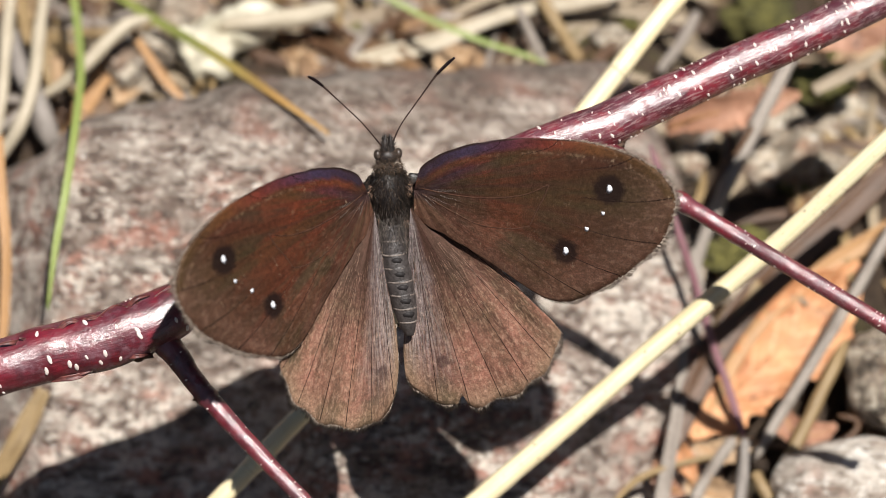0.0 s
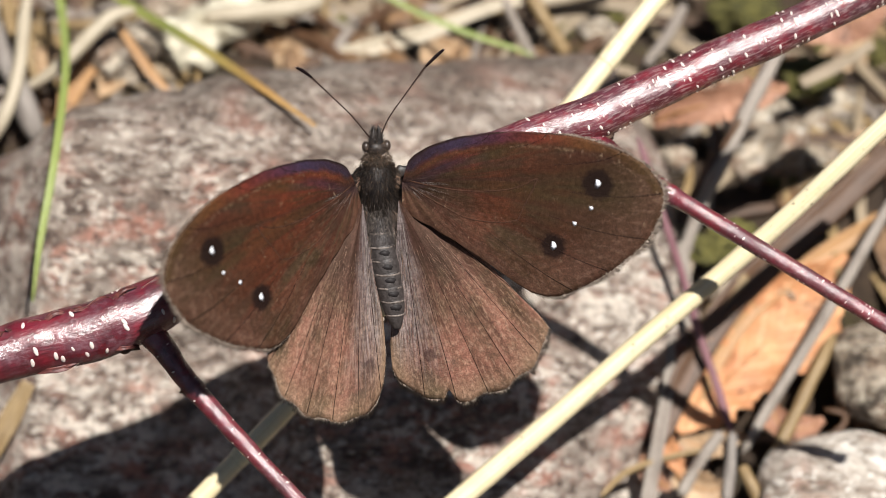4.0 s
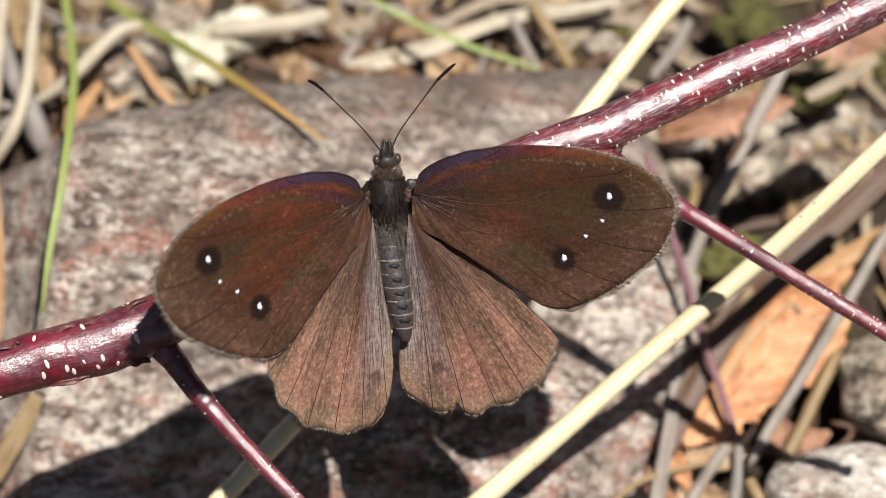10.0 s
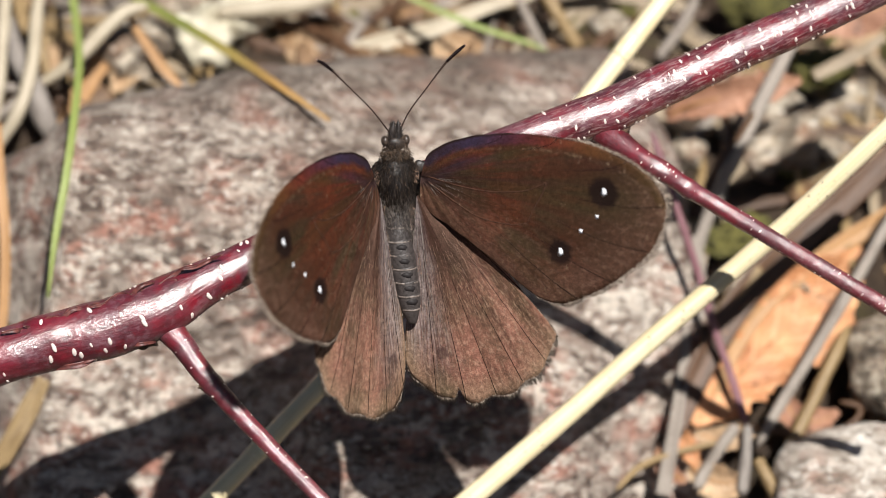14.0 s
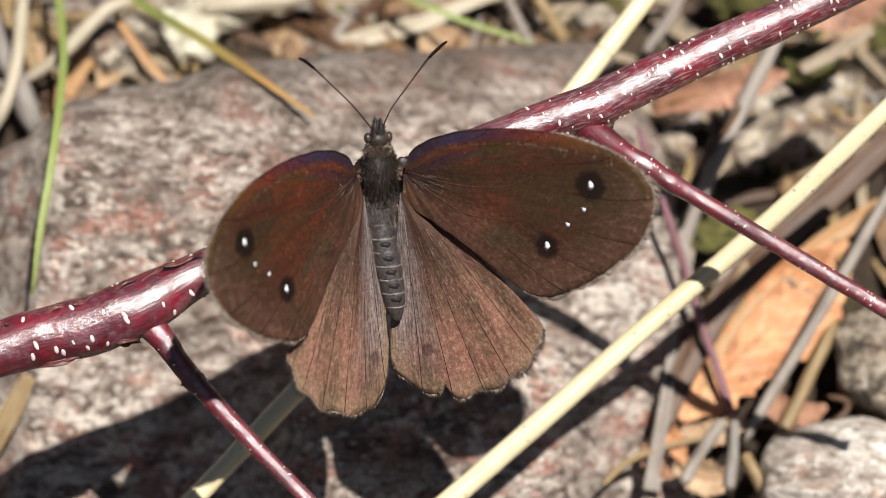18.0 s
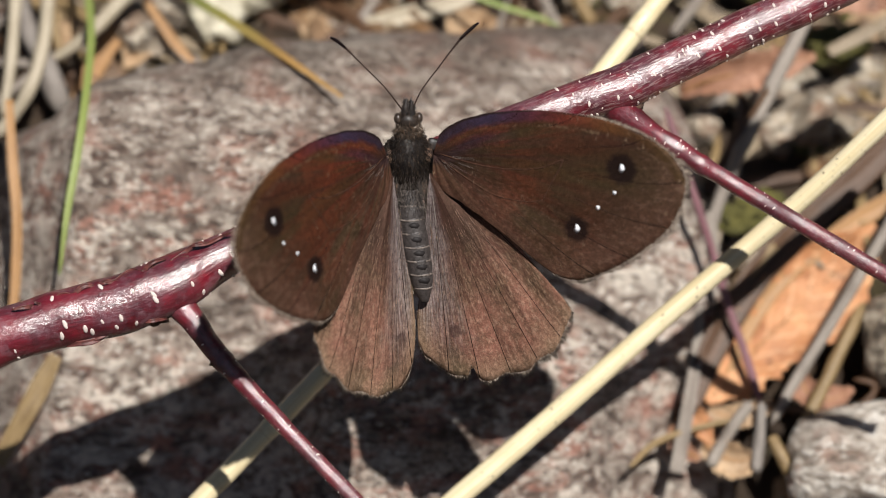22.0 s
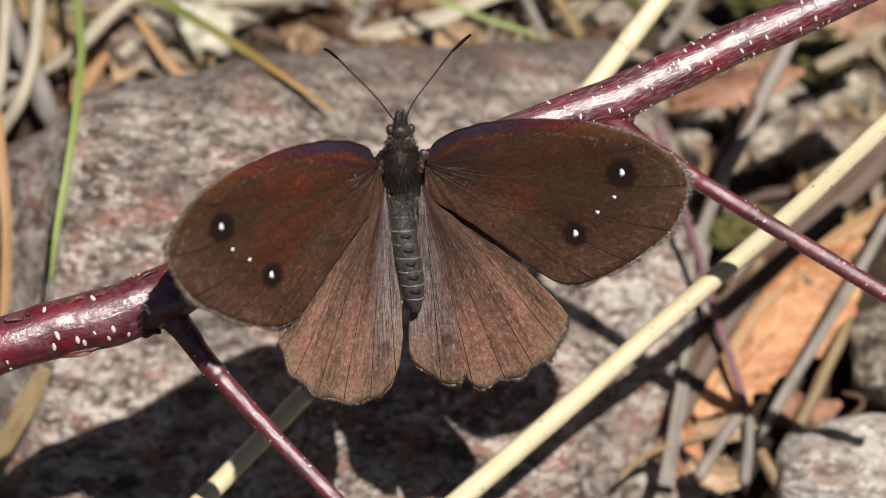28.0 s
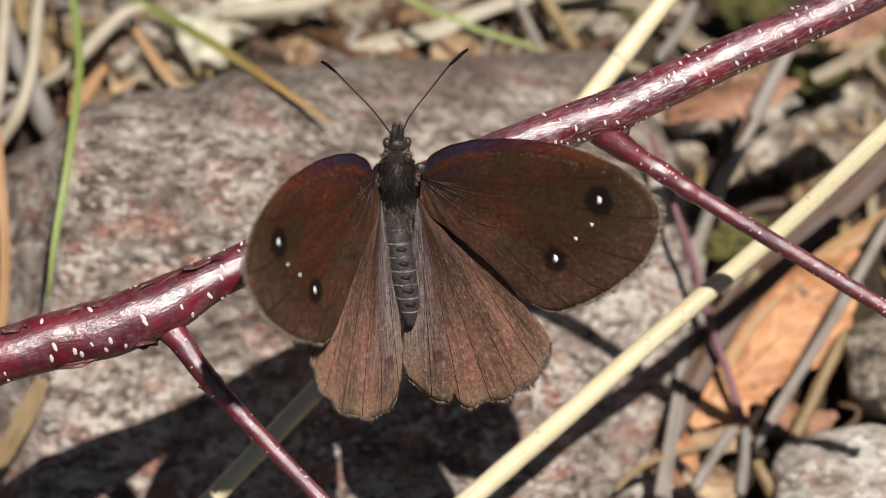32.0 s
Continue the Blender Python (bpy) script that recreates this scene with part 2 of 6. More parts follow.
def wing_material(name, hind=False, ruddy=0.5):
    """Scaly brown wing; the red sheen of its front half, the purple edge sheen and the golden glints are put into its
    colour; u runs from root to margin, v from the front edge back; the map "edge" holds the distances to the front edge
    and to the outer margin in cm.
    """
    m = Nodes(name)
    uvw = m.add("ShaderNodeSeparateXYZ", Vector=m.coords("UV"))
    u, v = uvw.outputs[0], uvw.outputs[1]
    em = m.t.nodes.new("ShaderNodeUVMap")
    em.uv_map = "edge"
    ev = m.add("ShaderNodeSeparateXYZ", Vector=em.outputs[0])
    front, rim = ev.outputs[0], ev.outputs[1]
    o = m.coords("Object")
    xyz = m.add("ShaderNodeSeparateXYZ", Vector=o)
    ax = m.calc("ABSOLUTE", xyz.outputs[0])
    span = m.calc("MULTIPLY", ax, 32.0)
    rays = m.noise(m.coords("UV", (1.6, 30, 1)), 1.0, 3, 0.55)
    stripes = m.noise(m.coords("UV", (0.9, 13, 1)), 1.0, 3, 0.5)
    hairs_ = m.noise(m.coords("UV", (8, 200, 1)), 1.0, 3, 0.6)
    dust = m.noise(o, 6000, 3, 0.8)
    grain = m.noise(o, 1900, 4, 0.7)
    cloud = m.noise(o, 150, 4, 0.55)
    mottle = m.noise(o, 380, 5, 0.6)
    golden = m.noise(m.coords("UV", (26, 120, 1)), 1.0, 3, 0.65)
    if hind:
        c = m.mix(m.grey(stripes, 0.42, 0.60), rgb("7e5d4e"), rgb("4e4232"))
        c = m.mix(m.calc("MULTIPLY", m.grey(cloud, 0.42, 0.60), 0.55), c, rgb("8c5c50"))
        c = m.mix(m.calc("MULTIPLY", m.grey(mottle, 0.52, 0.66), 0.4), c, rgb("4e4430"))
        c = m.mix(m.calc("MULTIPLY", m.grey(m.calc("MULTIPLY_ADD", m.calc("SUBTRACT", mottle, 0.5), 0.3, u), 0.72, 0.30), 0.85), c, rgb("281c19"))
        c = m.mix(m.calc("MULTIPLY", m.grey(rim, 0.30, 0.03), 0.6), c, rgb("84705a"))
        inner = m.calc("MULTIPLY", m.grey(m.calc("MULTIPLY_ADD", m.calc("SUBTRACT", mottle, 0.5), 0.10, v), 0.84, 0.93), m.grey(u, 0.95, 0.70))
        c = m.mix(m.calc("MULTIPLY", inner, 0.7), c, m.mix(m.grey(hairs_, 0.40, 0.60), rgb("4a3e42"), rgb("98908e")))
        glint, where = rgb("b89a84"), m.grey(u, 0.2, 0.6)
    else:
        c = m.mix(m.grey(stripes, 0.42, 0.60), rgb("40291f"), rgb("3a301f"))
        c = m.mix(m.calc("MULTIPLY", m.grey(mottle, 0.48, 0.66), 0.3), c, rgb("33291c"))
        # red sheen painted into the scale colour, its strength set by ruddy
        red = m.calc("MULTIPLY", m.grey(span, 0.62 + 0.35 * ruddy, 0.30), m.grey(m.calc("MULTIPLY_ADD", v, -0.10, m.calc("ADD", m.calc("MULTIPLY", rays, 0.5), m.calc("MULTIPLY", cloud, 0.5))), 0.44 - 0.08 * ruddy, 0.54 - 0.08 * ruddy))
        c = m.mix(m.calc("MULTIPLY", red, 0.45 + 0.45 * ruddy), c, rgb("642e1c"))
        moss = m.calc("MULTIPLY", m.grey(span, 0.70, 0.25), m.grey(m.noise(m.coords("UV", (1.2, 18, 1)), 1.0, 3, 0.5), 0.52, 0.60))
        c = m.mix(m.calc("MULTIPLY", moss, 0.6), c, rgb("38341c"))
        c = m.mix(m.calc("MULTIPLY", m.calc("MULTIPLY", m.grey(rim, 0.60, 0.06), m.grey(cloud, 0.32, 0.56)), 0.7), c, rgb("62493c"))
        # view-dependent purple sheen of the front edge, painted as scale colour
        costa = m.ramp(span, ((0.0, rgb("1e1c2c")), (0.20, rgb("302b44")), (0.32, rgb("4a2838")), (0.46, rgb("6a2f26")), (0.62, rgb("5a3a20")), (0.85, rgb("44351f"))))
        edge = m.calc("MULTIPLY_ADD", m.calc("SUBTRACT", mottle, 0.5), 0.10, front)
        c = m.mix(m.calc("MULTIPLY", m.grey(edge, 0.15, 0.09), 0.92), c, costa)
        second = m.calc("MULTIPLY", m.grey(m.calc("ABSOLUTE", m.calc("SUBTRACT", edge, 0.27)), 0.09, 0.02), m.grey(span, 0.32, 0.14))
        c = m.mix(m.calc("MULTIPLY", second, 0.5), c, rgb("2c2640"))
        line = m.calc("MULTIPLY", m.grey(m.calc("ABSOLUTE", m.calc("SUBTRACT", front, 0.165)), 0.022, 0.006), m.grey(span, 0.10, 0.30))
        c = m.mix(m.calc("MULTIPLY", line, m.calc("MULTIPLY", m.grey(grain, 0.44, 0.60), 0.6)), c, rgb("6e5c48"))
        c = m.mix(m.grey(front, 0.035, 0.01), c, rgb("1a1210"))
        glint, where = rgb("8c7262"), m.grey(rim, 0.9, 0.05)
        c = m.mix(m.calc("MULTIPLY", m.grey(u, 0.40, 0.06), 0.7), c, rgb("1c1214"))
    c = m.mix(m.calc("MULTIPLY", m.grey(rays, 0.50, 0.64), 0.55 if hind else 0.40), c, rgb("261912"))
    c = m.mix(m.calc("MULTIPLY", m.calc("MULTIPLY", m.grey(golden, 0.50, 0.62), where), 0.26), c, glint)
    c = m.mix(0.5, c, m.ramp(grain, ((0.38, (0.5, 0.48, 0.47)), (0.62, (1.5, 1.46, 1.42)))), "MULTIPLY")
    c = m.mix(0.45, c, m.ramp(dust, ((0.40, (0.4, 0.38, 0.38)), (0.60, (1.6, 1.56, 1.52)))), "MULTIPLY")
    c = m.mix(1.0, c, (0.98, 0.99, 1.0, 1.0) if hind else (0.76, 0.72, 0.73, 1.0), "MULTIPLY")
    worn = m.calc("MULTIPLY", m.grey(m.noise(o, 300, 3, 0.6), 0.55, 0.70), m.grey(m.noise(m.coords("Object", (1, 0.4, 1), (0, 0, 0.8)), 3000, 3, 0.7), 0.60, 0.66))
    c = m.mix(m.calc("MULTIPLY", worn, 0.6), c, rgb("a08a72"))
    spots = [(5.4, -16.6, 0.9)] if hind else [(21.87, 4.93, 1.95), (17.79, -3.07, 1.6)]
    for sx, sy, sr in spots:
        dx = m.calc("SUBTRACT", ax, sx * MM)
        dy = m.calc("SUBTRACT", xyz.outputs[1], sy * MM)
        d = m.calc("SQRT", m.calc("ADD", m.calc("MULTIPLY", dx, dx), m.calc("MULTIPLY", dy, dy)))
        d = m.calc("ADD", d, m.calc("MULTIPLY", m.calc("SUBTRACT", m.noise(o, 1500, 4), 0.5), 0.9 * MM))
        d = m.calc("MULTIPLY", d, 400.0)
        c = m.mix(m.calc("MULTIPLY", m.grey(d, sr * 0.42, sr * 0.28), 0.55 if hind else 0.92), c, rgb("2a1a1c" if hind else "0c0608"))
    h = m.calc("ADD", m.calc("ADD", dust, grain), m.calc("MULTIPLY", rays, 0.8))
    return m.done(c, 0.56, h, 0.6, 0.00010, Specular_IOR_Level=0.5, Specular_Tint=rgb("e6bfa8"))


def plain(name, light, dark, scale=900, rough=0.6, bump=0.2, depth=0.0001, **more):
    m = Nodes(name)
    n = m.noise(m.coords("Object"), scale, 5, 0.65)
    return m.done(m.mix(m.grey(n, 0.36, 0.66), rgb(light), rgb(dark)), rough, n, bump, depth, **more)


def leaf_material(name, light, dark, vein):
    """Dry leaf: blotches, side veins off a midrib (UV u across, v along)."""
    m = Nodes(name)
    uvw = m.add("ShaderNodeSeparateXYZ", Vector=m.coords("UV"))
    side = m.calc("ABSOLUTE", m.calc("SUBTRACT", uvw.outputs[0], 0.5))
    ribs = m.calc("PINGPONG", m.calc("ADD", uvw.outputs[1], m.calc("MULTIPLY", side, -0.5)), 0.06)
    blotch = m.noise(m.coords("Object"), 170, 6, 0.65)
    fine = m.noise(m.coords("Object"), 1500, 4, 0.7)
    c = m.mix(m.grey(blotch, 0.38, 0.66), rgb(light), rgb(dark))
    c = m.mix(m.calc("MULTIPLY", m.grey(ribs, 0.012, 0.004), 0.5), c, rgb(vein))
    c = m.mix(m.calc("MULTIPLY", m.grey(m.noise(m.coords("Object"), 420, 3), 0.62, 0.70), 0.7), c, rgb("3a2214"))
    c = m.mix(0.35, c, m.ramp(fine, ((0.3, (0.3, 0.3, 0.3)), (0.7, (0.9, 0.9, 0.9)))), "OVERLAY")
    return m.done(c, 0.6, m.calc("ADD", fine, m.calc("MULTIPLY", blotch, 2.0)), 0.5, 0.0003)


def soil_material():
    m = Nodes("dark_soil_and_litter")
    o = m.coords("Object")
    a, b = m.noise(o, 90, 6, 0.65), m.noise(o, 700, 5, 0.7)
    c = m.mix(m.grey(a, 0.35, 0.65), rgb("2c2118"), rgb("4a3a2b"))
    c = m.mix(m.calc("MULTIPLY", m.grey(b, 0.55, 0.7), 0.6), c, rgb("6a5842"))
    c = m.mix(m.calc("MULTIPLY", m.grey(m.noise(o, 60, 4), 0.55, 0.66), 0.6), c, rgb("4e4a22"))
    return m.done(c, 0.9, m.calc("ADD", a, b), 0.9, 0.002)


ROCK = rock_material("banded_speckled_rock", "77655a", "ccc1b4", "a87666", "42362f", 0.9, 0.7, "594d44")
ROCK_PALE = rock_material("pale_lichened_rock", "b9ada0", "efe7dc", "b89484", "6a5d52", 0.9, 1.0)
ROCK_BROWN = rock_material("brown_mossy_rock", "8c7c6a", "cdc1ae", "8e6a54", "3e352c", 1.3, 0.35)
SOIL = soil_material()
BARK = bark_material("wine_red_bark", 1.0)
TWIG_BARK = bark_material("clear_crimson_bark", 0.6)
LENTICEL = plain("pale_lenticel_cork", "efe4dc", "c9b2a8", 3000, 0.7)
FLAKE = plain("peeling_red_brown_bark", "6e3c36", "381a1a", 1500, 0.5)
SCAR = plain("knobbly_brown_bark", "6b4f3c", "2a1c18", 900, 0.8, 0.8, 0.0005)
STRAW = fibre_material("yellow_straw", "efe3c2", "d6c294", rough=0.42, fine=26, spots=0.3)
DRY = fibre_material("bleached_dry_grass", "ab9a80", "6e5d49")
TAN = fibre_material("tan_dry_grass", "a88f66", "6a5436")
ORANGE = fibre_material("orange_brown_grass", "b88c5a", "8c6844")
BROWN = fibre_material("brown_dead_blade", "6a4a32", "33210f")
GREY = fibre_material("grey_weathered_twig", "aea499", "665a50", rough=0.75)
ROOT = fibre_material("silver_grey_root", "a59d94", "655c56", rough=0.7)
PURPLE = fibre_material("dull_purple_stem", "9a6a70", "64454a")
GREEN = fibre_material("green_grass", "9aa35e", "74823f", rough=0.45)
GREENING = fibre_material("green_to_orange_grass", "8d9350", "75793a", tip="a9824e", rough=0.45)
LEAF_A = leaf_material("orange_dry_leaf", "c98f62", "9a6540", "dcb288")
LEAF_B = leaf_material("russet_dry_leaf", "a57a62", "7c543f", "bb957a")
LEAF_D = leaf_material("dark_brown_leaf", "80644a", "4c3826", "8f7658")
LEAF_C = leaf_material("pale_brown_leaf", "b59878", "86684a", "cdb898")
MIDRIB = plain("pale_leaf_rib", "b58a5c", "8a6238", 900, 0.6)
CREAM = plain("cream_white_lichen", "dcd5bf", "a39a84", 260, 0.9, 0.8, 0.001)
MOSS = plain("olive_moss", "6e6834", "3a381b", 700, 0.95, 1.0, 0.0015)
FOREWING = wing_material("brown_forewing_scales", ruddy=0.35)
# the more directly lit wing: same scales with more red sheen painted in
FOREWING_RED_SHEEN = wing_material("red_sheen_forewing_scales", ruddy=0.75)
HINDWING = wing_material("reddish_hindwing_scales", True)
VEIN_DARK = plain("dark_wing_vein", "170e0c", "281a14", 3000, 0.8, Specular_IOR_Level=0.1)
VEIN_RED = plain("pale_wing_vein", "4e3528", "2e1d16", 1800, 0.9, Specular_IOR_Level=0.15)
SPOT = plain("black_eyespot_scales", "120b0d", "1a1112", 4000, 0.95, Specular_IOR_Level=0.1)
PUPIL = plain("white_pupil_scales", "f2f2f4", "dfe2ea", 6000, 0.6)
FRINGE = plain("pale_fringe_hairs", "a89888", "6a5a4e", 2500, 0.7)
FUR = plain("blackish_fur", "120e0d", "342b26", 1500, 0.45, 0.6, 0.00015)
PALE = fibre_material("whitish_dry_stalk", "c8bca6", "978a74")
TUFT = plain("tan_wing_root_hair", "b08a70", "6a5a52", 2500, 0.6)
FUR_GREY = plain("grey_brown_body_hair", "857a72", "3c332e", 1600, 0.55)
SEGMENT = plain("grey_scaled_abdomen", "484240", "2c2725", 2400, 0.5, 0.9, 0.0001)
SEGMENT_DARK = plain("dark_abdomen_mark", "120d0d", "1e1717", 2200, 0.7)
FUR_BROWN = plain("brown_head_hair", "6a5644", "2e231b", 1500, 0.55)
EYE = plain("grey_brown_compound_eye", "4c4038", "1e1815", 2600, 0.35)
ANTENNA = plain("dark_brown_antenna", "241712", "3a261a", 4000, 0.45)


# ---- helpers for meshes ----
def mesh_of(name, bm, material, smooth=True):
    me = bpy.data.meshes.new(name)
    bm.to_mesh(me)
    bm.free()
    me.materials.append(material)
    if smooth:
        for p in me.polygons:
            p.use_smooth = True
    return me


def thing(name, bm, material, label, category, group="", kind=""):
    return tagged(new(name, mesh_of(name, bm, material)), label, category, group, kind)


def part(name, bm, material, parent, label=""):
    ob = new(name, mesh_of(name, bm, material))
    ob.parent = parent
    return tagged(ob, label)


def empty(name, label, category, place=(0, 0, 0), group="", kind=""):
    ob = new(name)
    ob.location = place
    return tagged(ob, label, category, group, kind)


def spline(points, n):
    """n points evenly along a Catmull-Rom curve through the given points (any dimension)."""
    p = [np.array(q, float) for q in points]
    p = [2 * p[0] - p[1]] + p + [2 * p[-1] - p[-2]]
    dense = []
    for i in range(1, len(p) - 2):
        for k in range(24):
            t = k / 24
            dense.append(0.5 * ((2 * p[i]) + (p[i + 1] - p[i - 1]) * t + (2 * p[i - 1] - 5 * p[i] + 4 * p[i + 1] - p[i + 2]) * t * t
                                + (3 * p[i] - p[i - 1] - 3 * p[i + 1] + p[i + 2]) * t ** 3))
    dense.append(p[-2])
    d = np.array(dense)
    s = np.r_[0, np.cumsum(np.linalg.norm(np.diff(d[:, :3], axis=0), axis=1))]
    return np.stack([np.interp(np.linspace(0, s[-1], n), s, d[:, k]) for k in range(d.shape[1])], 1)


def frames_along(pts):
    """Tangent, side and up vectors carried along a line."""
    tan = np.gradient(pts, axis=0)
    tan /= np.linalg.norm(tan, axis=1)[:, None]
    up = np.array([0.0, -0.669, 0.743])
    out = []
    for t in tan:
        side = np.cross(t, up)
        side /= np.linalg.norm(side)
        up = np.cross(side, t)
        out.append((t, side, up.copy()))
    return out


def tube(points, rings=40, sides=12, rough=0.0, freq=300.0, flat=1.0, seed=0.0, bm=None, bumps=(), ends=1.0):
    """A closed stalk through points (x, y, z, radius) in mm."""
    c = spline(points, rings)
    pts, rad = c[:, :3] * MM, c[:, 3] * MM
    if ends < 1:
        rad[[0, -1]] *= ends * 0.5
        rad[[1, -2]] *= 0.45 + 0.5 * ends
        rad[[2, -3]] *= 0.92
    bm = bm or bmesh.new()
    uv = bm.loops.layers.uv.verify()
    fr = frames_along(pts)
    grid = []
    for i, (p, r, (t, s, u)) in enumerate(zip(pts, rad, fr)):
        row = []
        for k in range(sides):
            a = 2 * math.pi * k / sides
            d = s * math.cos(a) + u * math.sin(a) * flat
            q = p + d * r
            if rough:
                q = q + d * r * rough * noise.noise(Vector(q) * freq + Vector((seed, 0, 0)))
            for at, rise, wide in bumps:
                q = q + d * r * rise * math.exp(-((i / (rings - 1) - at) / wide) ** 2)
            row.append(bm.verts.new(q))
        grid.append(row)
    for i in range(rings - 1):
        for k in range(sides):
            f = bm.faces.new((grid[i][k], grid[i][(k + 1) % sides], grid[i + 1][(k + 1) % sides], grid[i + 1][k]))
            for loop, (a, b) in zip(f.loops, ((k, i), (k + 1, i), (k + 1, i + 1), (k, i + 1))):
                loop[uv].uv = (a / sides, b / (rings - 1))
    for row, flip in ((grid[0], True), (grid[-1], False)):
        f = bm.faces.new(row[::-1] if not flip else row)
        for loop in f.loops:
            loop[uv].uv = (0.5, 0.0 if flip else 1.0)
    bmesh.ops.recalc_face_normals(bm, faces=bm.faces)
    return bm


def blade(points, rings=30, across=5, thick=0.12, fold=0.25, twist=0.0, seed=0.0):
    """A grass blade through points (x, y, z, half width) in mm: creased down the middle, with thickness."""
    c = spline(points, rings)
    pts, wid = c[:, :3] * MM, c[:, 3] * MM
    fr = frames_along(pts)
    bm = bmesh.new()
    uv = bm.loops.layers.uv.verify()
    grid = []
    for i, (p, w, (t, s, u)) in enumerate(zip(pts, wid, fr)):
        a = twist * i / rings + 0.35 * noise.noise(Vector((seed, i * 0.13, 0)))
        s2, u2 = s * math.cos(a) + u * math.sin(a), u * math.cos(a) - s * math.sin(a)
        top, low = [], []
        for k in range(across):
            x = 2 * k / (across - 1) - 1
            q = p + s2 * x * w + u2 * (fold * w * (abs(x) - 0.4))
            q = q + u2 * 0.06 * w * noise.noise(Vector((seed + k, i * 0.4, 1)))
            top.append(bm.verts.new(q))
            low.append(bm.verts.new(q - u2 * thick * MM))
        grid.append(top + low[::-1])
    m = 2 * across
    for i in range(rings - 1):
        for k in range(m):
            f = bm.faces.new((grid[i][k], grid[i][(k + 1) % m], grid[i + 1][(k + 1) % m], grid[i + 1][k]))
            for loop, (a, b) in zip(f.loops, ((k, i), (k + 1, i), (k + 1, i + 1), (k, i + 1))):
                loop[uv].uv = (a / m, b / (rings - 1))
    bm.faces.new(grid[0])
    bm.faces.new(grid[-1][::-1])
    bmesh.ops.recalc_face_normals(bm, faces=bm.faces)
    return bm


def leaf(points, rings=40, across=17, thick=0.18, cup=0.3, ragged=0.2, lift=0.0, seed=0.0):
    """A curled dry leaf round a midrib of points (x, y, z, half width) in mm, with a torn edge."""
    c = spline(points, rings)
    pts, wid = c[:, :3] * MM, c[:, 3] * MM
    fr = frames_along(pts)
    bm = bmesh.new()
    uv = bm.loops.layers.uv.verify()
    tops, lows = [], []
    for i, (p, w, (t, s, u)) in enumerate(zip(pts, wid, fr)):
        top, low = [], []
        for k in range(across):
            x = 2 * k / (across - 1) - 1
            torn = 1 + ragged * (noise.noise(Vector((seed, i * 0.55, 3 if x > 0 else 9))) + 0.6 * noise.noise(Vector((seed, i * 1.7, 5 if x > 0 else 2))))
            q = p + s * x * w * torn + u * cup * w * (x * x - 0.3)
            q = q + u * 0.9 * MM * noise.noise(Vector(q) * 150 + Vector((seed, 0, 0))) + u * 0.35 * MM * noise.noise(Vector(q) * 500)
            top.append(bm.verts.new(q))
            low.append(bm.verts.new(q - u * thick * MM))
        tops.append(top)
        lows.append(low)
    def quad(a, b, c2, d, spots):
        f = bm.faces.new((a, b, c2, d))
        for loop, (x, y) in zip(f.loops, spots):
            loop[uv].uv = (x / (across - 1), y / (rings - 1))
    for i in range(rings - 1):
        for k in range(across - 1):
            sp = ((k, i), (k + 1, i), (k + 1, i + 1), (k, i + 1))
            quad(tops[i][k], tops[i][k + 1], tops[i + 1][k + 1], tops[i + 1][k], sp)
            quad(lows[i][k], lows[i + 1][k], lows[i + 1][k + 1], lows[i][k + 1], (sp[0], sp[3], sp[2], sp[1]))
        for k in (0, across - 1):
            quad(tops[i][k], tops[i + 1][k], lows[i + 1][k], lows[i][k], ((k, i), (k, i + 1), (k, i + 1), (k, i)))
    for i in (0, rings - 1):
        for k in range(across - 1):
            quad(tops[i][k], tops[i][k + 1], lows[i][k + 1], lows[i][k], ((k, i), (k + 1, i), (k + 1, i), (k, i)))
    bmesh.ops.recalc_face_normals(bm, faces=bm.faces)
    return bm


def stone(place, size, turn=0.0, rough=0.25, freq=1.6, seed=0.0, flatten=2.6, detail=4, layers=0.0):
    """A weathered stone: place and half sizes in mm."""
    bm = bmesh.new()
    bmesh.ops.create_icosphere(bm, subdivisions=detail, radius=1.0)
    ct, st = math.cos(turn), math.sin(turn)
    for v in bm.verts:
        d = v.co.normalized()
        r = (abs(d.x) ** flatten + abs(d.y) ** flatten + abs(d.z) ** flatten) ** (-1 / flatten)
        n = noise.noise(d * freq + Vector((seed, seed, 0))) + 0.5 * noise.noise(d * freq * 2.7 + Vector((seed, 0, 3))) + 0.25 * noise.noise(d * freq * 7)
        if layers:
            n += layers * math.sin(d.z * 14 + 2 * noise.noise(d * 2))
        q = d * r * (1 + rough * n)
        x, y, z = q.x * size[0], q.y * size[1], q.z * size[2]
        v.co = Vector((place[0] + ct * x - st * y, place[1] + st * x + ct * y, place[2] + z)) * MM
    return bm


# ---- ground ----
def ground_height(x, y):
    """Height of the soil in mm at x, y in mm: a hollow in front of the boulder, banks beside and behind it."""
    a, b = min(max((x - 27) / 14, 0), 1), min(max((y - 30) / 25, 0), 1)
    bank = np.interp(y, (-12, 8, 20, 34, 50, 70), (-42.0, -36.0, -28.0, -20.0, -13.0, -7.0))
    front = -42.0 + (bank + 42.0) * a * a * (3 - 2 * a)
    z = front + (-6.0 - 7.0 * a - front) * b * b * (3 - 2 * b)
    far = min(1.0, max(0.0, (math.hypot(x, y) - 95) / 50))
    z += (-8.0 - z) * far
    n = noise.noise(Vector((x, y, 0)) * 0.06) * 2.0 + noise.noise(Vector((x, y, 5)) * 0.2) * 0.9
    return z + n


